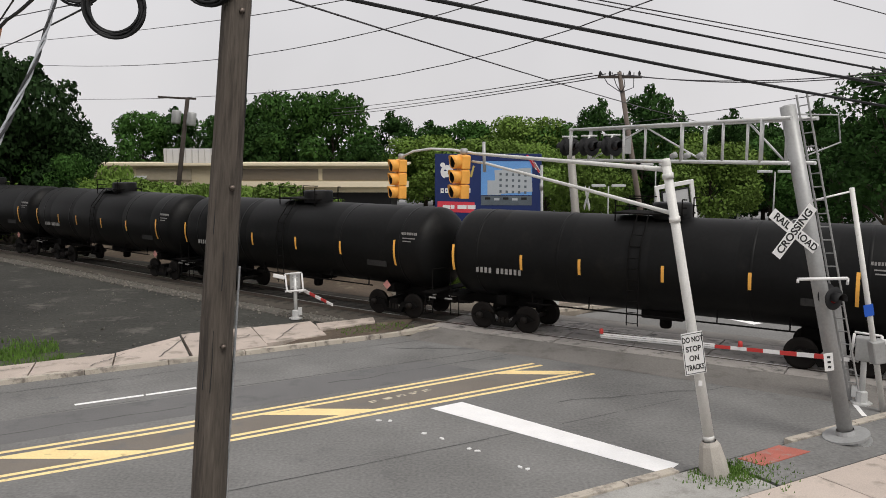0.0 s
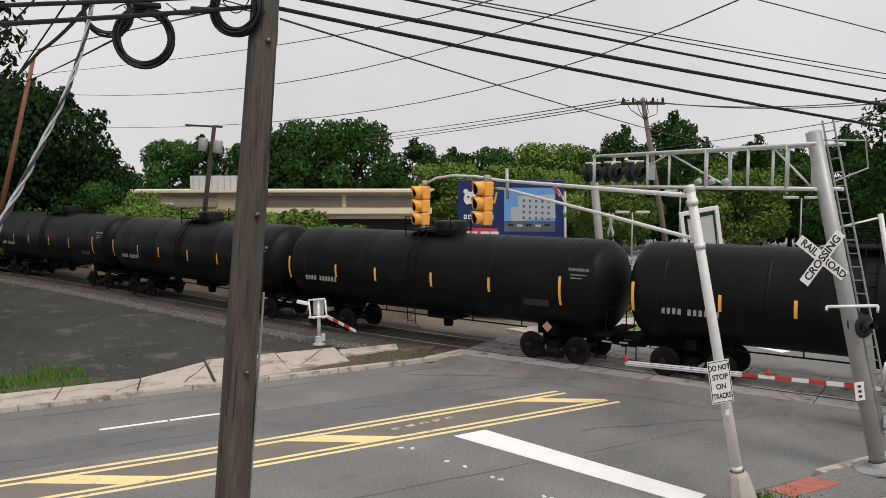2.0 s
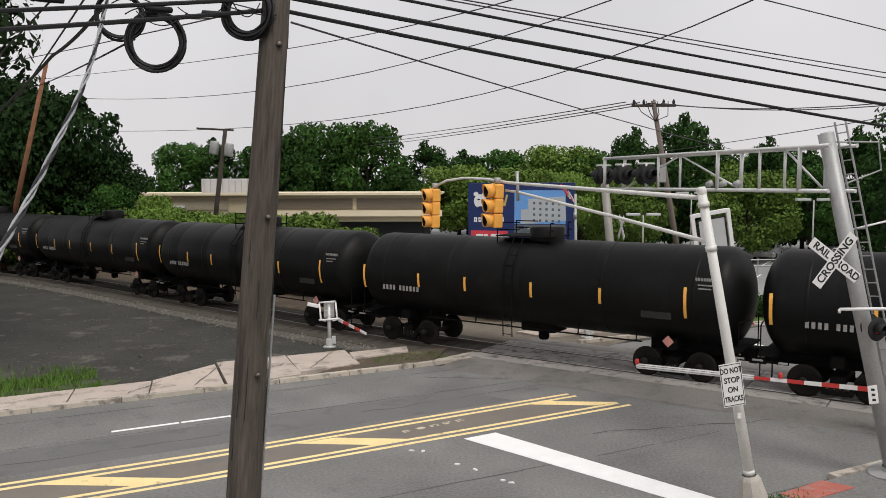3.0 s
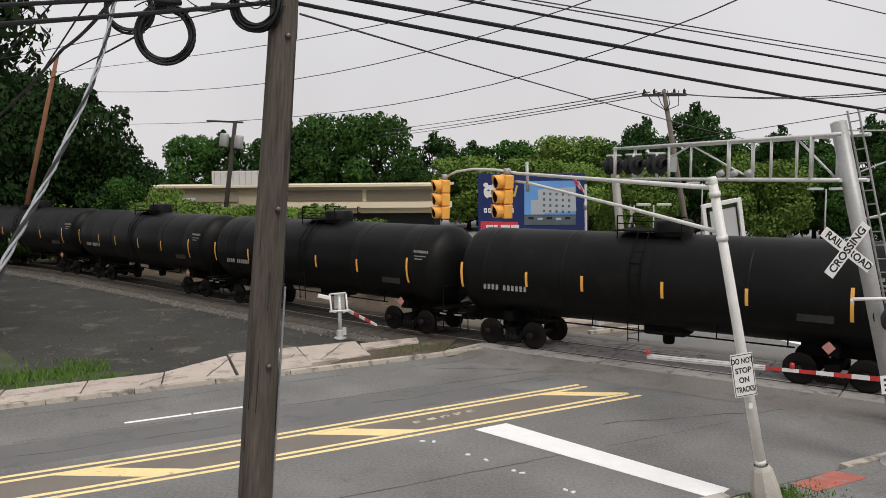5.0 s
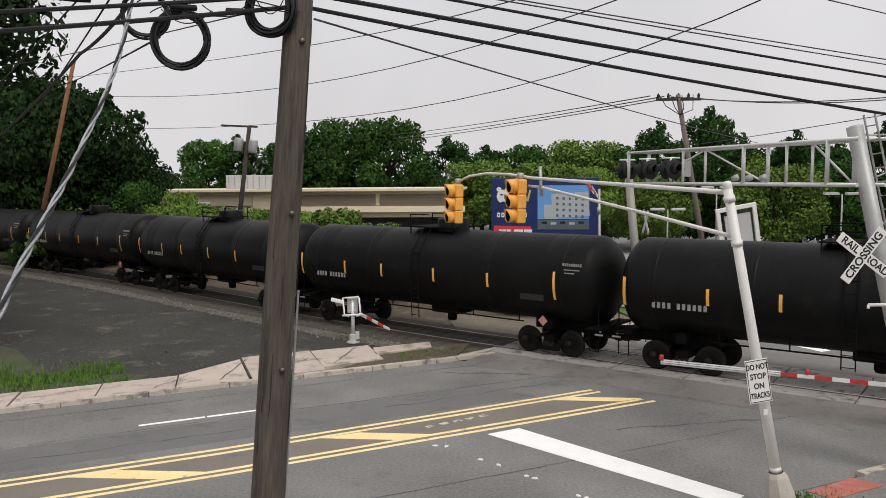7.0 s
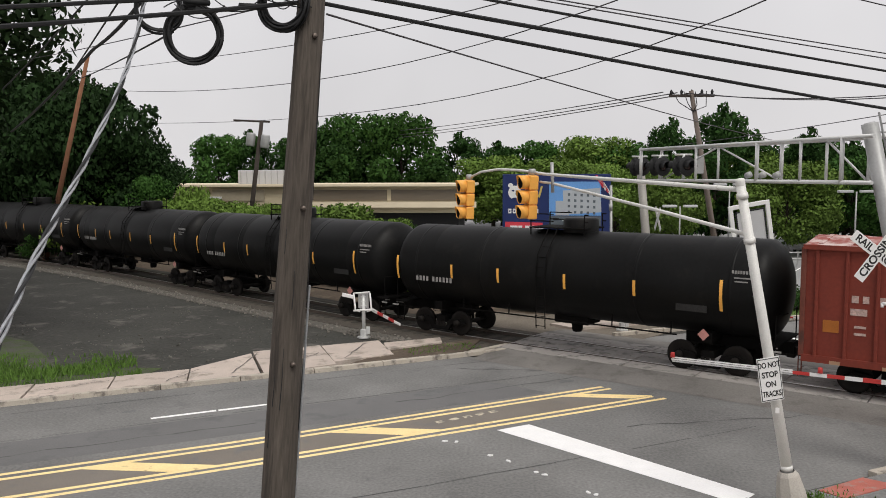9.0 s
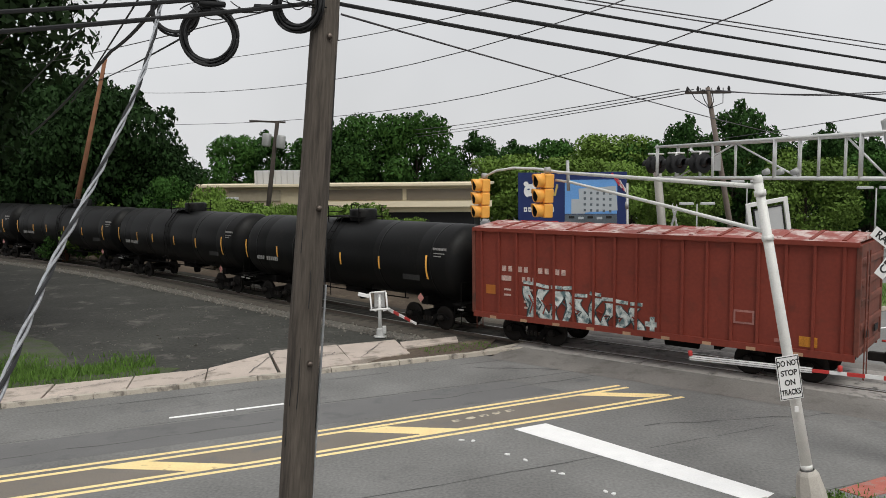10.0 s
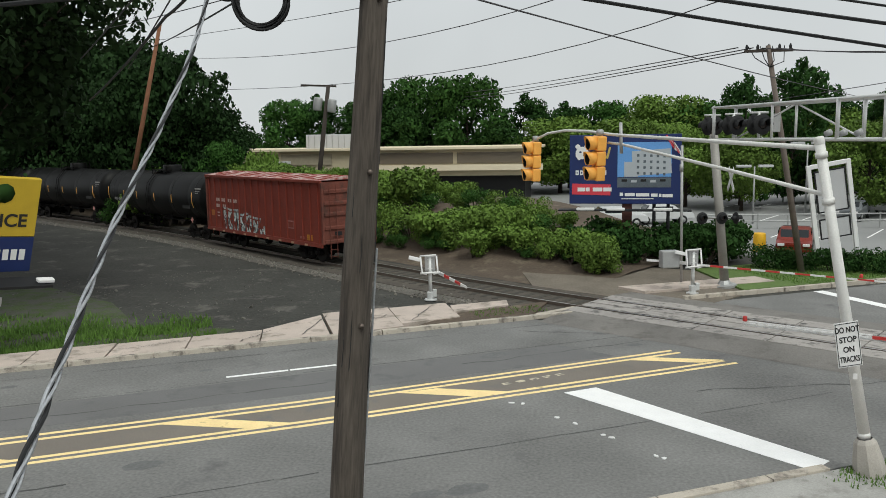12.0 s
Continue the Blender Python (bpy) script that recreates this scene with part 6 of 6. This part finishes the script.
def far_poles():
    p = thing("far_utility_pole", stand((10.19, 38.5, 0), (8.1, 37.4, 10.2), 119), "brown wooden utility pole with a crossarm past the track", "utility pole", "far utility poles")
    bm = bmesh.new()
    tube(bm, [(0, 0, 0), (0, 0, 10.5)], 0.15, 0.10, 12)
    part("shaft", bm, mat("grey_pole_wood", (0.16, 0.13, 0.112), 0.95, var=0.3), p)
    bm = bmesh.new()
    box(bm, (0, 0, 0), (2.0, 0.12, 0.12), p.matrix_basis.inverted() @ Matrix.Translation((8.12, 37.4, 10.0)))
    part("crossarm", bm, M_FARPOLE, p)
    for k in range(5):
        bm = bmesh.new()
        lathe(bm, [(0.05, 0), (0.07, 0.12), (0.03, 0.22), (0, 0.24)], 8, p.matrix_basis.inverted() @ Matrix.Translation((7.22 + 0.45 * k, 37.4, 10.05)))
        part("insulator", bm, M_BLACK, p)
    bm = bmesh.new()
    for k in range(4):
        tube(bm, [Vector((7.27 + 0.5 * k, 37.4, 10.2)), Vector((7.55 + 0.4 * k, 37.3, 9.7 - 0.06 * k)), Vector((8.2, 37.4, 9.3))], 0.02, seg=5)
    part("jumper", bm, M_CABLE, p, placed=True)
    bm = bmesh.new()
    box(bm, (0, 0, 0), (0.35, 0.3, 0.8), p.matrix_basis.inverted() @ Matrix.Translation((8.55, 37.5, 6.9)))
    part("equipment_box", bm, M_GALV, p)
    p = thing("far_utility_pole", stand((-20.4, 60, 0), (-18.89, 60, 10.54), 0), "dark wooden pole with crossarm and two pale transformers", "utility pole", "far utility poles")
    bm = bmesh.new()
    tube(bm, [(0, 0, 0), (0, 0, 10.7)], 0.2, 0.15, 12)
    part("shaft", bm, M_FARPOLE, p)
    bm = bmesh.new()
    box(bm, (0.15, 0, 10.62), (2.8, 0.14, 0.14), pose(0, 0, 0, 0, -5, 0))
    part("crossarm", bm, M_FARPOLE, p)
    for x in (-0.62, 0.5):
        bm = bmesh.new()
        lathe(bm, [(0, 8.7), (0.31, 8.7), (0.34, 8.8), (0.34, 9.6), (0.3, 9.7), (0, 9.72)], 16, pose(x, -0.2, 0))
        part("transformer", bm, M_GALV, p, "pale grey cylindrical transformer")
    p = thing("leaning_pole", stand((-35.8, 58.6, 0), (-31.65, 58.6, 15.5), 0), "slim leaning brown wooden pole behind the railway", "utility pole", "far utility poles")
    bm = bmesh.new()
    tube(bm, [(0, 0, 0), (0, 0, 16.0)], 0.22, 0.14, 12)
    part("shaft", bm, M_BROWNPOLE, p)


def sign_frame():
    """White portal of sign backs beyond the crossing."""
    m = stand((12.98, 39.5, 0), (12.06, 39.0, 5.28), 5)
    p = thing("portal_sign", m, "white-framed pair of sign backs on posts past the track", "sign")
    for x0, z0, z1 in ((0.0, 0.0, 5.35), (-1.75, 1.35, 5.35)):
        bm = bmesh.new()
        box(bm, (x0, 0, (z0 + z1) / 2), (0.2, 0.14, z1 - z0), None, 0.02)
        part("post", bm, M_SIGN, p)
    bm = bmesh.new()
    box(bm, (-0.87, 0, 5.26), (1.6, 0.13, 0.2), None, 0.02)
    part("top_rail", bm, M_SIGN, p)
    for z, h in ((4.05, 1.9), (2.3, 0.9)):
        bm = bmesh.new()
        box(bm, (-0.87, -0.05, z), (1.32, 0.04, h), None, 0.01)
        part("panel", bm, M_ROOFGREY, p, "pale grey panel with a dark edge")
        bm = bmesh.new()
        for x, zz, w, hh in ((-1.53, z, 0.06, h), (-0.21, z, 0.06, h), (-0.87, z + h / 2, 1.38, 0.06), (-0.87, z - h / 2, 1.38, 0.06)):
            box(bm, (x, -0.055, zz), (w, 0.06, hh))
        part("panel_edge", bm, M_BLACK, p)


def building():
    b = thing("long_building", Matrix(), "long low beige building with a dark window band and cream fascia", "building")
    y = 76
    bm = bmesh.new()
    box(bm, (-20, y + 6, 4.15), (32, 12, 2.6))
    part("wall", bm, M_BEIGE, b)
    # Black ground floor: shade under the overhang is put into its colour.
    bm = bmesh.new()
    box(bm, (-20, y + 6, 1.45), (30, 10, 2.9))
    part("recess", bm, M_BLACK, b)
    bm = bmesh.new()
    box(bm, (-20, y + 5.8, 5.5), (33, 12.8, 0.22))
    part("roof_edge", bm, M_CREAM, b)
    bm = bmesh.new()
    box(bm, (-12, y - 0.3, 3.65), (17.5, 0.5, 0.55))
    part("fascia", bm, M_CREAM, b)
    for x, w in ((-32.2, 5.0), (-26.4, 5.2), (-15.6, 7.6), (-8.0, 6.8)):
        bm = bmesh.new()
        box(bm, (x, y - 0.06, 4.55), (w, 0.14, 1.05))
        win = part("window", bm, M_WINBAND if x > -20 else mat("louvre_panel", (0.33, 0.29, 0.21), 0.7, var=0.15), b)
    bm = bmesh.new()
    box(bm, (-29, y - 0.3, 4.3), (2.0, 0.3, 0.25))
    part("awning", bm, M_CARWHITE, b)
    bm = bmesh.new()
    box(bm, (-24.3, y + 4, 6.2), (5.6, 4, 1.6), None, 0.05)
    part("rooftop_unit", bm, M_ROOFGREY, b)
    for k in range(9):
        bm = bmesh.new()
        box(bm, (-26.8 + 0.62 * k, y + 1.97, 6.2), (0.05, 0.05, 1.5))
        part("unit_rib", bm, M_GALV, b)


def billboard():
    c, turn = Vector((2.35, 42.0, 4.72)), -4
    b = thing("billboard", pose(c.x, c.y, 0, 0, 0, turn), "navy billboard with a printed building picture on steel posts", "billboard")
    z0, z1, w = 2.98, 6.5, 5.55
    bm = bmesh.new()
    box(bm, (0, 0, (z0 + z1) / 2), (w, 0.3, z1 - z0), None, 0.02)
    part("board", bm, M_NAVY, b)

    def ink(name, x, z, ww, h, material, dy=0.0, ang=0.0, label=""):
        bm = bmesh.new()
        box(bm, (0, 0, 0), (ww, 0.01, h), pose(x, -0.157 - dy, z, 0, ang, 0))
        return part(name, bm, material, b, label)
    X = lambda f: -w / 2 + w * f
    Z = lambda f: z1 - (z1 - z0) * f
    ink("printed_sky", X(0.675), Z(0.36), 2.65, 1.75, M_AD_SKY, label="printed blue sky")
    ink("printed_street", X(0.675), Z(0.69), 2.65, 0.5, M_AD_DARK, 0.004)
    ink("printed_facade", X(0.74), Z(0.40), 1.9, 1.25, M_AD_GREY, 0.008, -4, "printed grey hotel facade")
    ink("printed_facade", X(0.56), Z(0.50), 0.7, 0.75, M_AD_GREY, 0.010)
    for k in range(5):
        for j in range(4):
            ink("printed_window", X(0.62 + 0.058 * k), Z(0.30 + 0.085 * j + 0.004 * k), 0.12, 0.13, M_AD_DARK, 0.014)
    for k in range(5):
        ink("printed_car", X(0.5 + 0.085 * k), Z(0.66 + 0.012 * (k % 2)), 0.28, 0.12, M_AD_GREY if k % 2 else M_BLACK, 0.016)
    for k in range(4):
        ink("flag_stripe", X(0.90 + 0.022 * k), Z(0.11 + 0.035 * k), 0.1, 0.75, M_AD_RED if k % 2 == 0 else M_SIGN, 0.018, -32)
    # emblem as plain shapes
    def blob(x, z, rx, rz, material, dy):
        bm = bmesh.new()
        lathe(bm, [(0, 0), (1.0, 0.002), (1.0, 0.008), (0, 0.01)], 18, pose(x, -0.152 - dy, z, 90) @ Matrix.Diagonal((rx, rz, 1, 1)), smooth=False)
        part("emblem", bm, material, b)
    blob(X(0.115), Z(0.27), 0.34, 0.36, M_SIGN, 0.004)
    blob(X(0.075), Z(0.165), 0.13, 0.12, M_SIGN, 0.006)
    blob(X(0.155), Z(0.165), 0.12, 0.11, M_SIGN, 0.006)
    blob(X(0.145), Z(0.29), 0.13, 0.07, M_NAVY, 0.016)
    blob(X(0.10), Z(0.245), 0.07, 0.04, M_NAVY, 0.016)
    blob(X(0.12), Z(0.36), 0.16, 0.05, M_NAVY, 0.016)
    for k in range(4):
        ink("emblem", X(0.25 + 0.035 * k), Z(0.26), 0.1, 0.6, M_AD_GOLD, 0.006, 14 if k % 2 else -14)
    for k in range(7):
        ink("lettering", X(0.07 + 0.042 * k), Z(0.545), 0.16, 0.24, M_SIGN, 0.006)
        ink("lettering", X(0.07 + 0.042 * k), Z(0.545), 0.06, 0.09, M_NAVY, 0.012)
    ink("red_strip", X(0.20), Z(0.79), 1.95, 0.56, M_AD_RED, 0.004, 1.5, "red strip with white lettering bars")
    for k, ww in enumerate((0.38, 0.2, 0.48, 0.42)):
        ink("lettering", X(0.075 + (0, 0.075, 0.14, 0.235)[k] + ww / w / 2), Z(0.79), ww, 0.2, M_SIGN, 0.012)
    for k, ww in enumerate((0.16, 0.5, 0.66, 0.32, 0.12, 0.5)):
        ink("lettering", X(0.46 + (0, 0.045, 0.145, 0.28, 0.35, 0.38)[k] + ww / w / 2), Z(0.86 + 0.004 * k), ww, 0.16, M_SIGN, 0.006)
    ink("lettering", X(0.62), Z(0.925), 1.6, 0.04, M_SIGN, 0.006)
    # catwalk and lamps, posts
    bm = bmesh.new()
    box(bm, (0, -0.6, z0 - 0.28), (w + 1.0, 0.8, 0.07))
    part("catwalk", bm, M_BLACK, b)
    for x in (-1.9, -0.4, 1.9):
        bm = bmesh.new()
        box(bm, (x, -1.0, z0 - 0.2), (0.9, 0.2, 0.14), None, 0.03)
        part("board_lamp", bm, M_SIGN, b, "white billboard lamp")
    bm = bmesh.new()
    box(bm, (0.15, 0.25, (z0 + 0.2) / 2), (0.5, 0.5, z0 + 0.2))
    part("post", bm, mat("rust_brown_post", (0.09, 0.035, 0.03), 0.8, var=0.3), b)
    for x in (1.5, 2.2):
        bm = bmesh.new()
        tube(bm, [(x, 0.3, 0), (x, 0.3, z0)], 0.09, seg=10)
        part("post", bm, M_BLACK, b)


def lot_billboard():
    b = thing("lot_billboard", stand((-18.1, 22.0, 0), (-16.45, 21.7, 5.7), 58), "yellow and navy billboard standing in the gravel lot", "billboard")
    w = 4.2
    for z0, z1, material, nm in ((3.9, 5.75, M_AD_YEL, "upper_panel"), (2.75, 3.88, M_NAVY, "lower_panel")):
        bm = bmesh.new()
        box(bm, (-w / 2 + 0.55, 0, (z0 + z1) / 2), (w, 0.2, z1 - z0), None, 0.02)
        part(nm, bm, material, b)
    words("panel_word", "SERVICE", 0.56, M_INK, b, pose(-0.75, -0.11, 4.4, 90))
    rng = random.Random(6)
    for k in range(7):
        bm = bmesh.new()
        lathe(bm, [(0, 0), (rng.uniform(0.15, 0.35), 0.004), (0, 0.008)], 9, pose(-1.4 + rng.uniform(-0.9, 1.3), -0.108, 5.25 + rng.uniform(-0.25, 0.3), 90))
        part("printed_leaf", bm, M_LEAF_D, b)
    for k in range(5):
        bm = bmesh.new()
        box(bm, (-0.72 + 0.24 * k, -0.112, 3.32), (0.17, 0.012, 0.34))
        part("lettering", bm, M_SIGN, b)
    bm = bmesh.new()
    box(bm, (-w / 2 + 0.75, -0.55, 2.55), (w + 0.4, 0.8, 0.08))
    part("catwalk", bm, M_BLACK, b)
    bm = bmesh.new()
    box(bm, (0.8, -0.7, 2.67), (0.5, 0.25, 0.12), None, 0.03)
    part("board_lamp", bm, M_SIGN, b)
    bm = bmesh.new()
    box(bm, (-0.6, -0.3, 1.85), (0.7, 0.03, 0.3))
    part("name_plate", bm, M_ROOFGREY, b)
    bm = bmesh.new()
    tube(bm, [(-2.0, 0.2, 0), (-2.0, 0.2, 2.6)], 0.2, seg=14)
    part("post", bm, M_BLACK, b)


def car(m, paint, label):
    c = thing("parked_car", m, label, "car", "cars in the car park")
    bm = bmesh.new()
    pts = [(-2.2, 0.35), (-2.25, 0.8), (-1.5, 0.92), (-0.9, 1.38), (0.7, 1.4), (1.35, 0.95), (2.15, 0.82), (2.25, 0.4)]
    lo = [bm.verts.new((x, -0.85 + (0.12 if z > 1 else 0), z)) for x, z in pts]
    hi = [bm.verts.new((x, 0.85 - (0.12 if z > 1 else 0), z)) for x, z in pts]
    bm.faces.new(lo), bm.faces.new(hi[::-1])
    for i in range(len(pts)):
        j = (i + 1) % len(pts)
        bm.faces.new((lo[i], hi[i], hi[j], lo[j]))
    bmesh.ops.recalc_face_normals(bm, faces=bm.faces[:])
    bmesh.ops.bevel(bm, geom=bm.edges[:], offset=0.05, segments=2, affect="EDGES")
    part("body", bm, paint, c)
    for y in (-0.80, 0.80):
        bm = bmesh.new()
        box(bm, (-0.1, y, 1.16), (1.5, 0.06, 0.3), None, 0.02)
        part("side_window", bm, M_CARGLASS, c)
    for x, ang in ((-1.22, 38), (1.05, -35)):
        bm = bmesh.new()
        box(bm, (0, 0, 0), (0.05, 1.35, 0.55), pose(x, 0, 1.17, 0, ang, 0), 0.02)
        part("windscreen", bm, M_CARGLASS, c)
    for x in (-1.35, 1.35):
        for y in (-0.8, 0.8):
            bm = bmesh.new()
            lathe(bm, [(0, -0.1), (0.3, -0.1), (0.33, -0.06), (0.33, 0.06), (0.3, 0.1), (0, 0.1)], 18, pose(x, y, 0.33, 90))
            wh = part("wheel", bm, M_TYRE, c)
            bm = bmesh.new()
            lathe(bm, [(0, -0.115), (0.19, -0.11), (0.19, 0.11), (0, 0.115)], 14, pose(x, y, 0.33, 90))
            part("rim", bm, M_GALV, wh)
    for y in (-0.6, 0.6):
        bm = bmesh.new()
        box(bm, (-2.24, y, 0.72), (0.06, 0.34, 0.14), None, 0.02)
        part("headlight", bm, M_SIGN, c)


def car_park():
    car(pose(11.55, 45.2, 0.012, 0, 0, 74), M_CARRED, "dark red car parked behind the hedge")
    car(pose(2.6, 58, 0.01, 0, 0, 10), M_CARWHITE, "white car parked beyond the billboard")
    car(pose(6.0, 60, 0.01, 0, 0, 10), M_CARWHITE, "white car parked beyond the billboard")
    for x, y, turn, paint in ((20, 63, 62, M_CARGREY), (24.5, 68, 62, M_CARWHITE), (31, 70, 62, M_CARGREY), (28, 62, -118, M_CARWHITE)):
        car(pose(x, y, 0.012, 0, 0, turn), paint, "car parked far off in the car park")
    # hedge
    rng = random.Random(5)
    for k in range(8):
        h = thing("hedge", pose(8.6 + 0.72 * k, 39.6 - 0.16 * k, 0.08), "clipped dark green hedge by the car park", "hedge", "hedge beside the lawn")
        clumps = [(rng.uniform(-0.3, 0.3), rng.uniform(-0.4, 0.4), rng.uniform(0.25, 0.85), 0.5) for j in range(6)]
        leaf_cloud("foliage", clumps, 0.07, 700, M_LEAF_D, h, seed=400 + k)
        bm = bmesh.new()
        for j in range(3):
            tube(bm, [(0.1 * j, 0, -0.05), (0.2 * j - 0.2, 0.1, 0.7)], 0.025, 0.01, 5)
        part("stem", bm, M_BARK, h)
    bm = bmesh.new()
    lathe(bm, [(0, 0), (0.32, 0), (0.35, 0.1), (0.32, 0.95), (0.28, 1.0), (0, 1.0)], 18, pose(9.9, 46.0, 0.01))
    solid("yellow_bin", bm, mat("yellow_plastic", (0.75, 0.42, 0.02), 0.5, bump=0), "bright yellow bin at the edge of the car park", "bin")
    # lamp posts and fences
    for x, y, h in ((12.4, 60, 4.1), (17.5, 66, 5.6), (24, 58, 5.2)):
        p = thing("car_park_lamp", pose(x, y, 0), "slim lamp post with two pale heads in the car park", "lamp post", "lamps of the car park")
        bm = bmesh.new()
        tube(bm, [(0, 0, 0), (0, 0, h)], 0.07, 0.05, 10)
        part("post", bm, M_GALV, p)
        for e in (-1, 1):
            bm = bmesh.new()
            box(bm, (e * 0.75, 0, h + 0.02), (1.0, 0.4, 0.18), None, 0.04)
            part("lamp_head", bm, M_ROOFGREY, p)
    f = thing("rail_fence", pose(8, 56, 0, 0, 0, 6), "low pale rail fence along the car park", "fence")
    for z in (0.55, 1.0):
        bm = bmesh.new()
        tube(bm, [(0, 0, z), (30, 0, z)], 0.05, seg=6)
        part("rail", bm, M_GALV, f)
    for k in range(16):
        bm = bmesh.new()
        tube(bm, [(2.0 * k, 0, 0), (2.0 * k, 0, 1.1)], 0.05, seg=6)
        part("fence_post", bm, M_GALV, f)
    f = thing("rail_fence", pose(4, 78, 0, 0, 0, 4), "low pale rail fence along the car park", "fence")
    bm = bmesh.new()
    box(bm, (22, 0, 0.9), (46, 0.15, 0.4))
    part("rail", bm, M_ROOFGREY, f)
    for k in range(16):
        bm = bmesh.new()
        box(bm, (3.0 * k, 0, 0.45), (0.14, 0.14, 0.9))
        part("fence_post", bm, M_ROOFGREY, f)


def litter():
    rng = random.Random(17)
    for k, (x, y) in enumerate(((-1.58, 18.95), (-1.3, 18.92), (-0.45, 18.04), (-0.03, 17.7), (0.58, 17.06), (0.76, 16.93), (1.6, 16.01), (1.75, 15.9), (-5.0, 26.3), (-3.2, 27.4))):
        bm = bmesh.new()
        pts = [(math.cos(a) * rng.uniform(0.04, 0.1), math.sin(a) * rng.uniform(0.03, 0.06)) for a in (0.2, 1.1, 2.3, 3.3, 4.4, 5.4)]
        slab(bm, pts, 0.0, 0.02)
        solid("litter_scrap", bm, M_SIGN, "small white scrap of litter on the road", "litter", "scraps on the road", m=pose(x, y, 0.002, 0, 0, rng.uniform(0, 360)))
    # loose stones on the lot
    random.seed(23)
    v = bmesh.new()
    for k in range(2200):
        a, b = random.uniform(-14, 9), 28 + 14 * random.random()
        x, y = R(a, b)
        if b < 27.4 + max(0.0, min(2.0, (a - 2) * 0.6)) or noise.noise(Vector((x * 0.35, y * 0.35, 2))) < 0.0 and random.random() < 0.75:
            continue
        if y > T(-24, -3)[1] + (x - T(-24, -3)[0]) * -0.6:
            continue
        r = random.uniform(0.012, 0.05) * (2.2 if random.random() < 0.03 else 1)
        bmesh.ops.create_cube(v, size=1, matrix=pose(x, y, -0.03 + r * 0.2, random.uniform(0, 360), random.uniform(0, 360), 0) @ Matrix.Diagonal((r * 1.4, r, r * 0.8, 1)))
    solid("lot_stones", v, mat("lot_gravel", (0.12, 0.115, 0.10), 0.95, var=0.7, island=0.9, bump=0), "scattered grey stones on the gravel lot", "stones", kind="stuff")


utility_pole()
cables()
signal_mast()
cantilever()
gates()
far_poles()
sign_frame()
building()
billboard()
lot_billboard()
car_park()
litter()

motions()
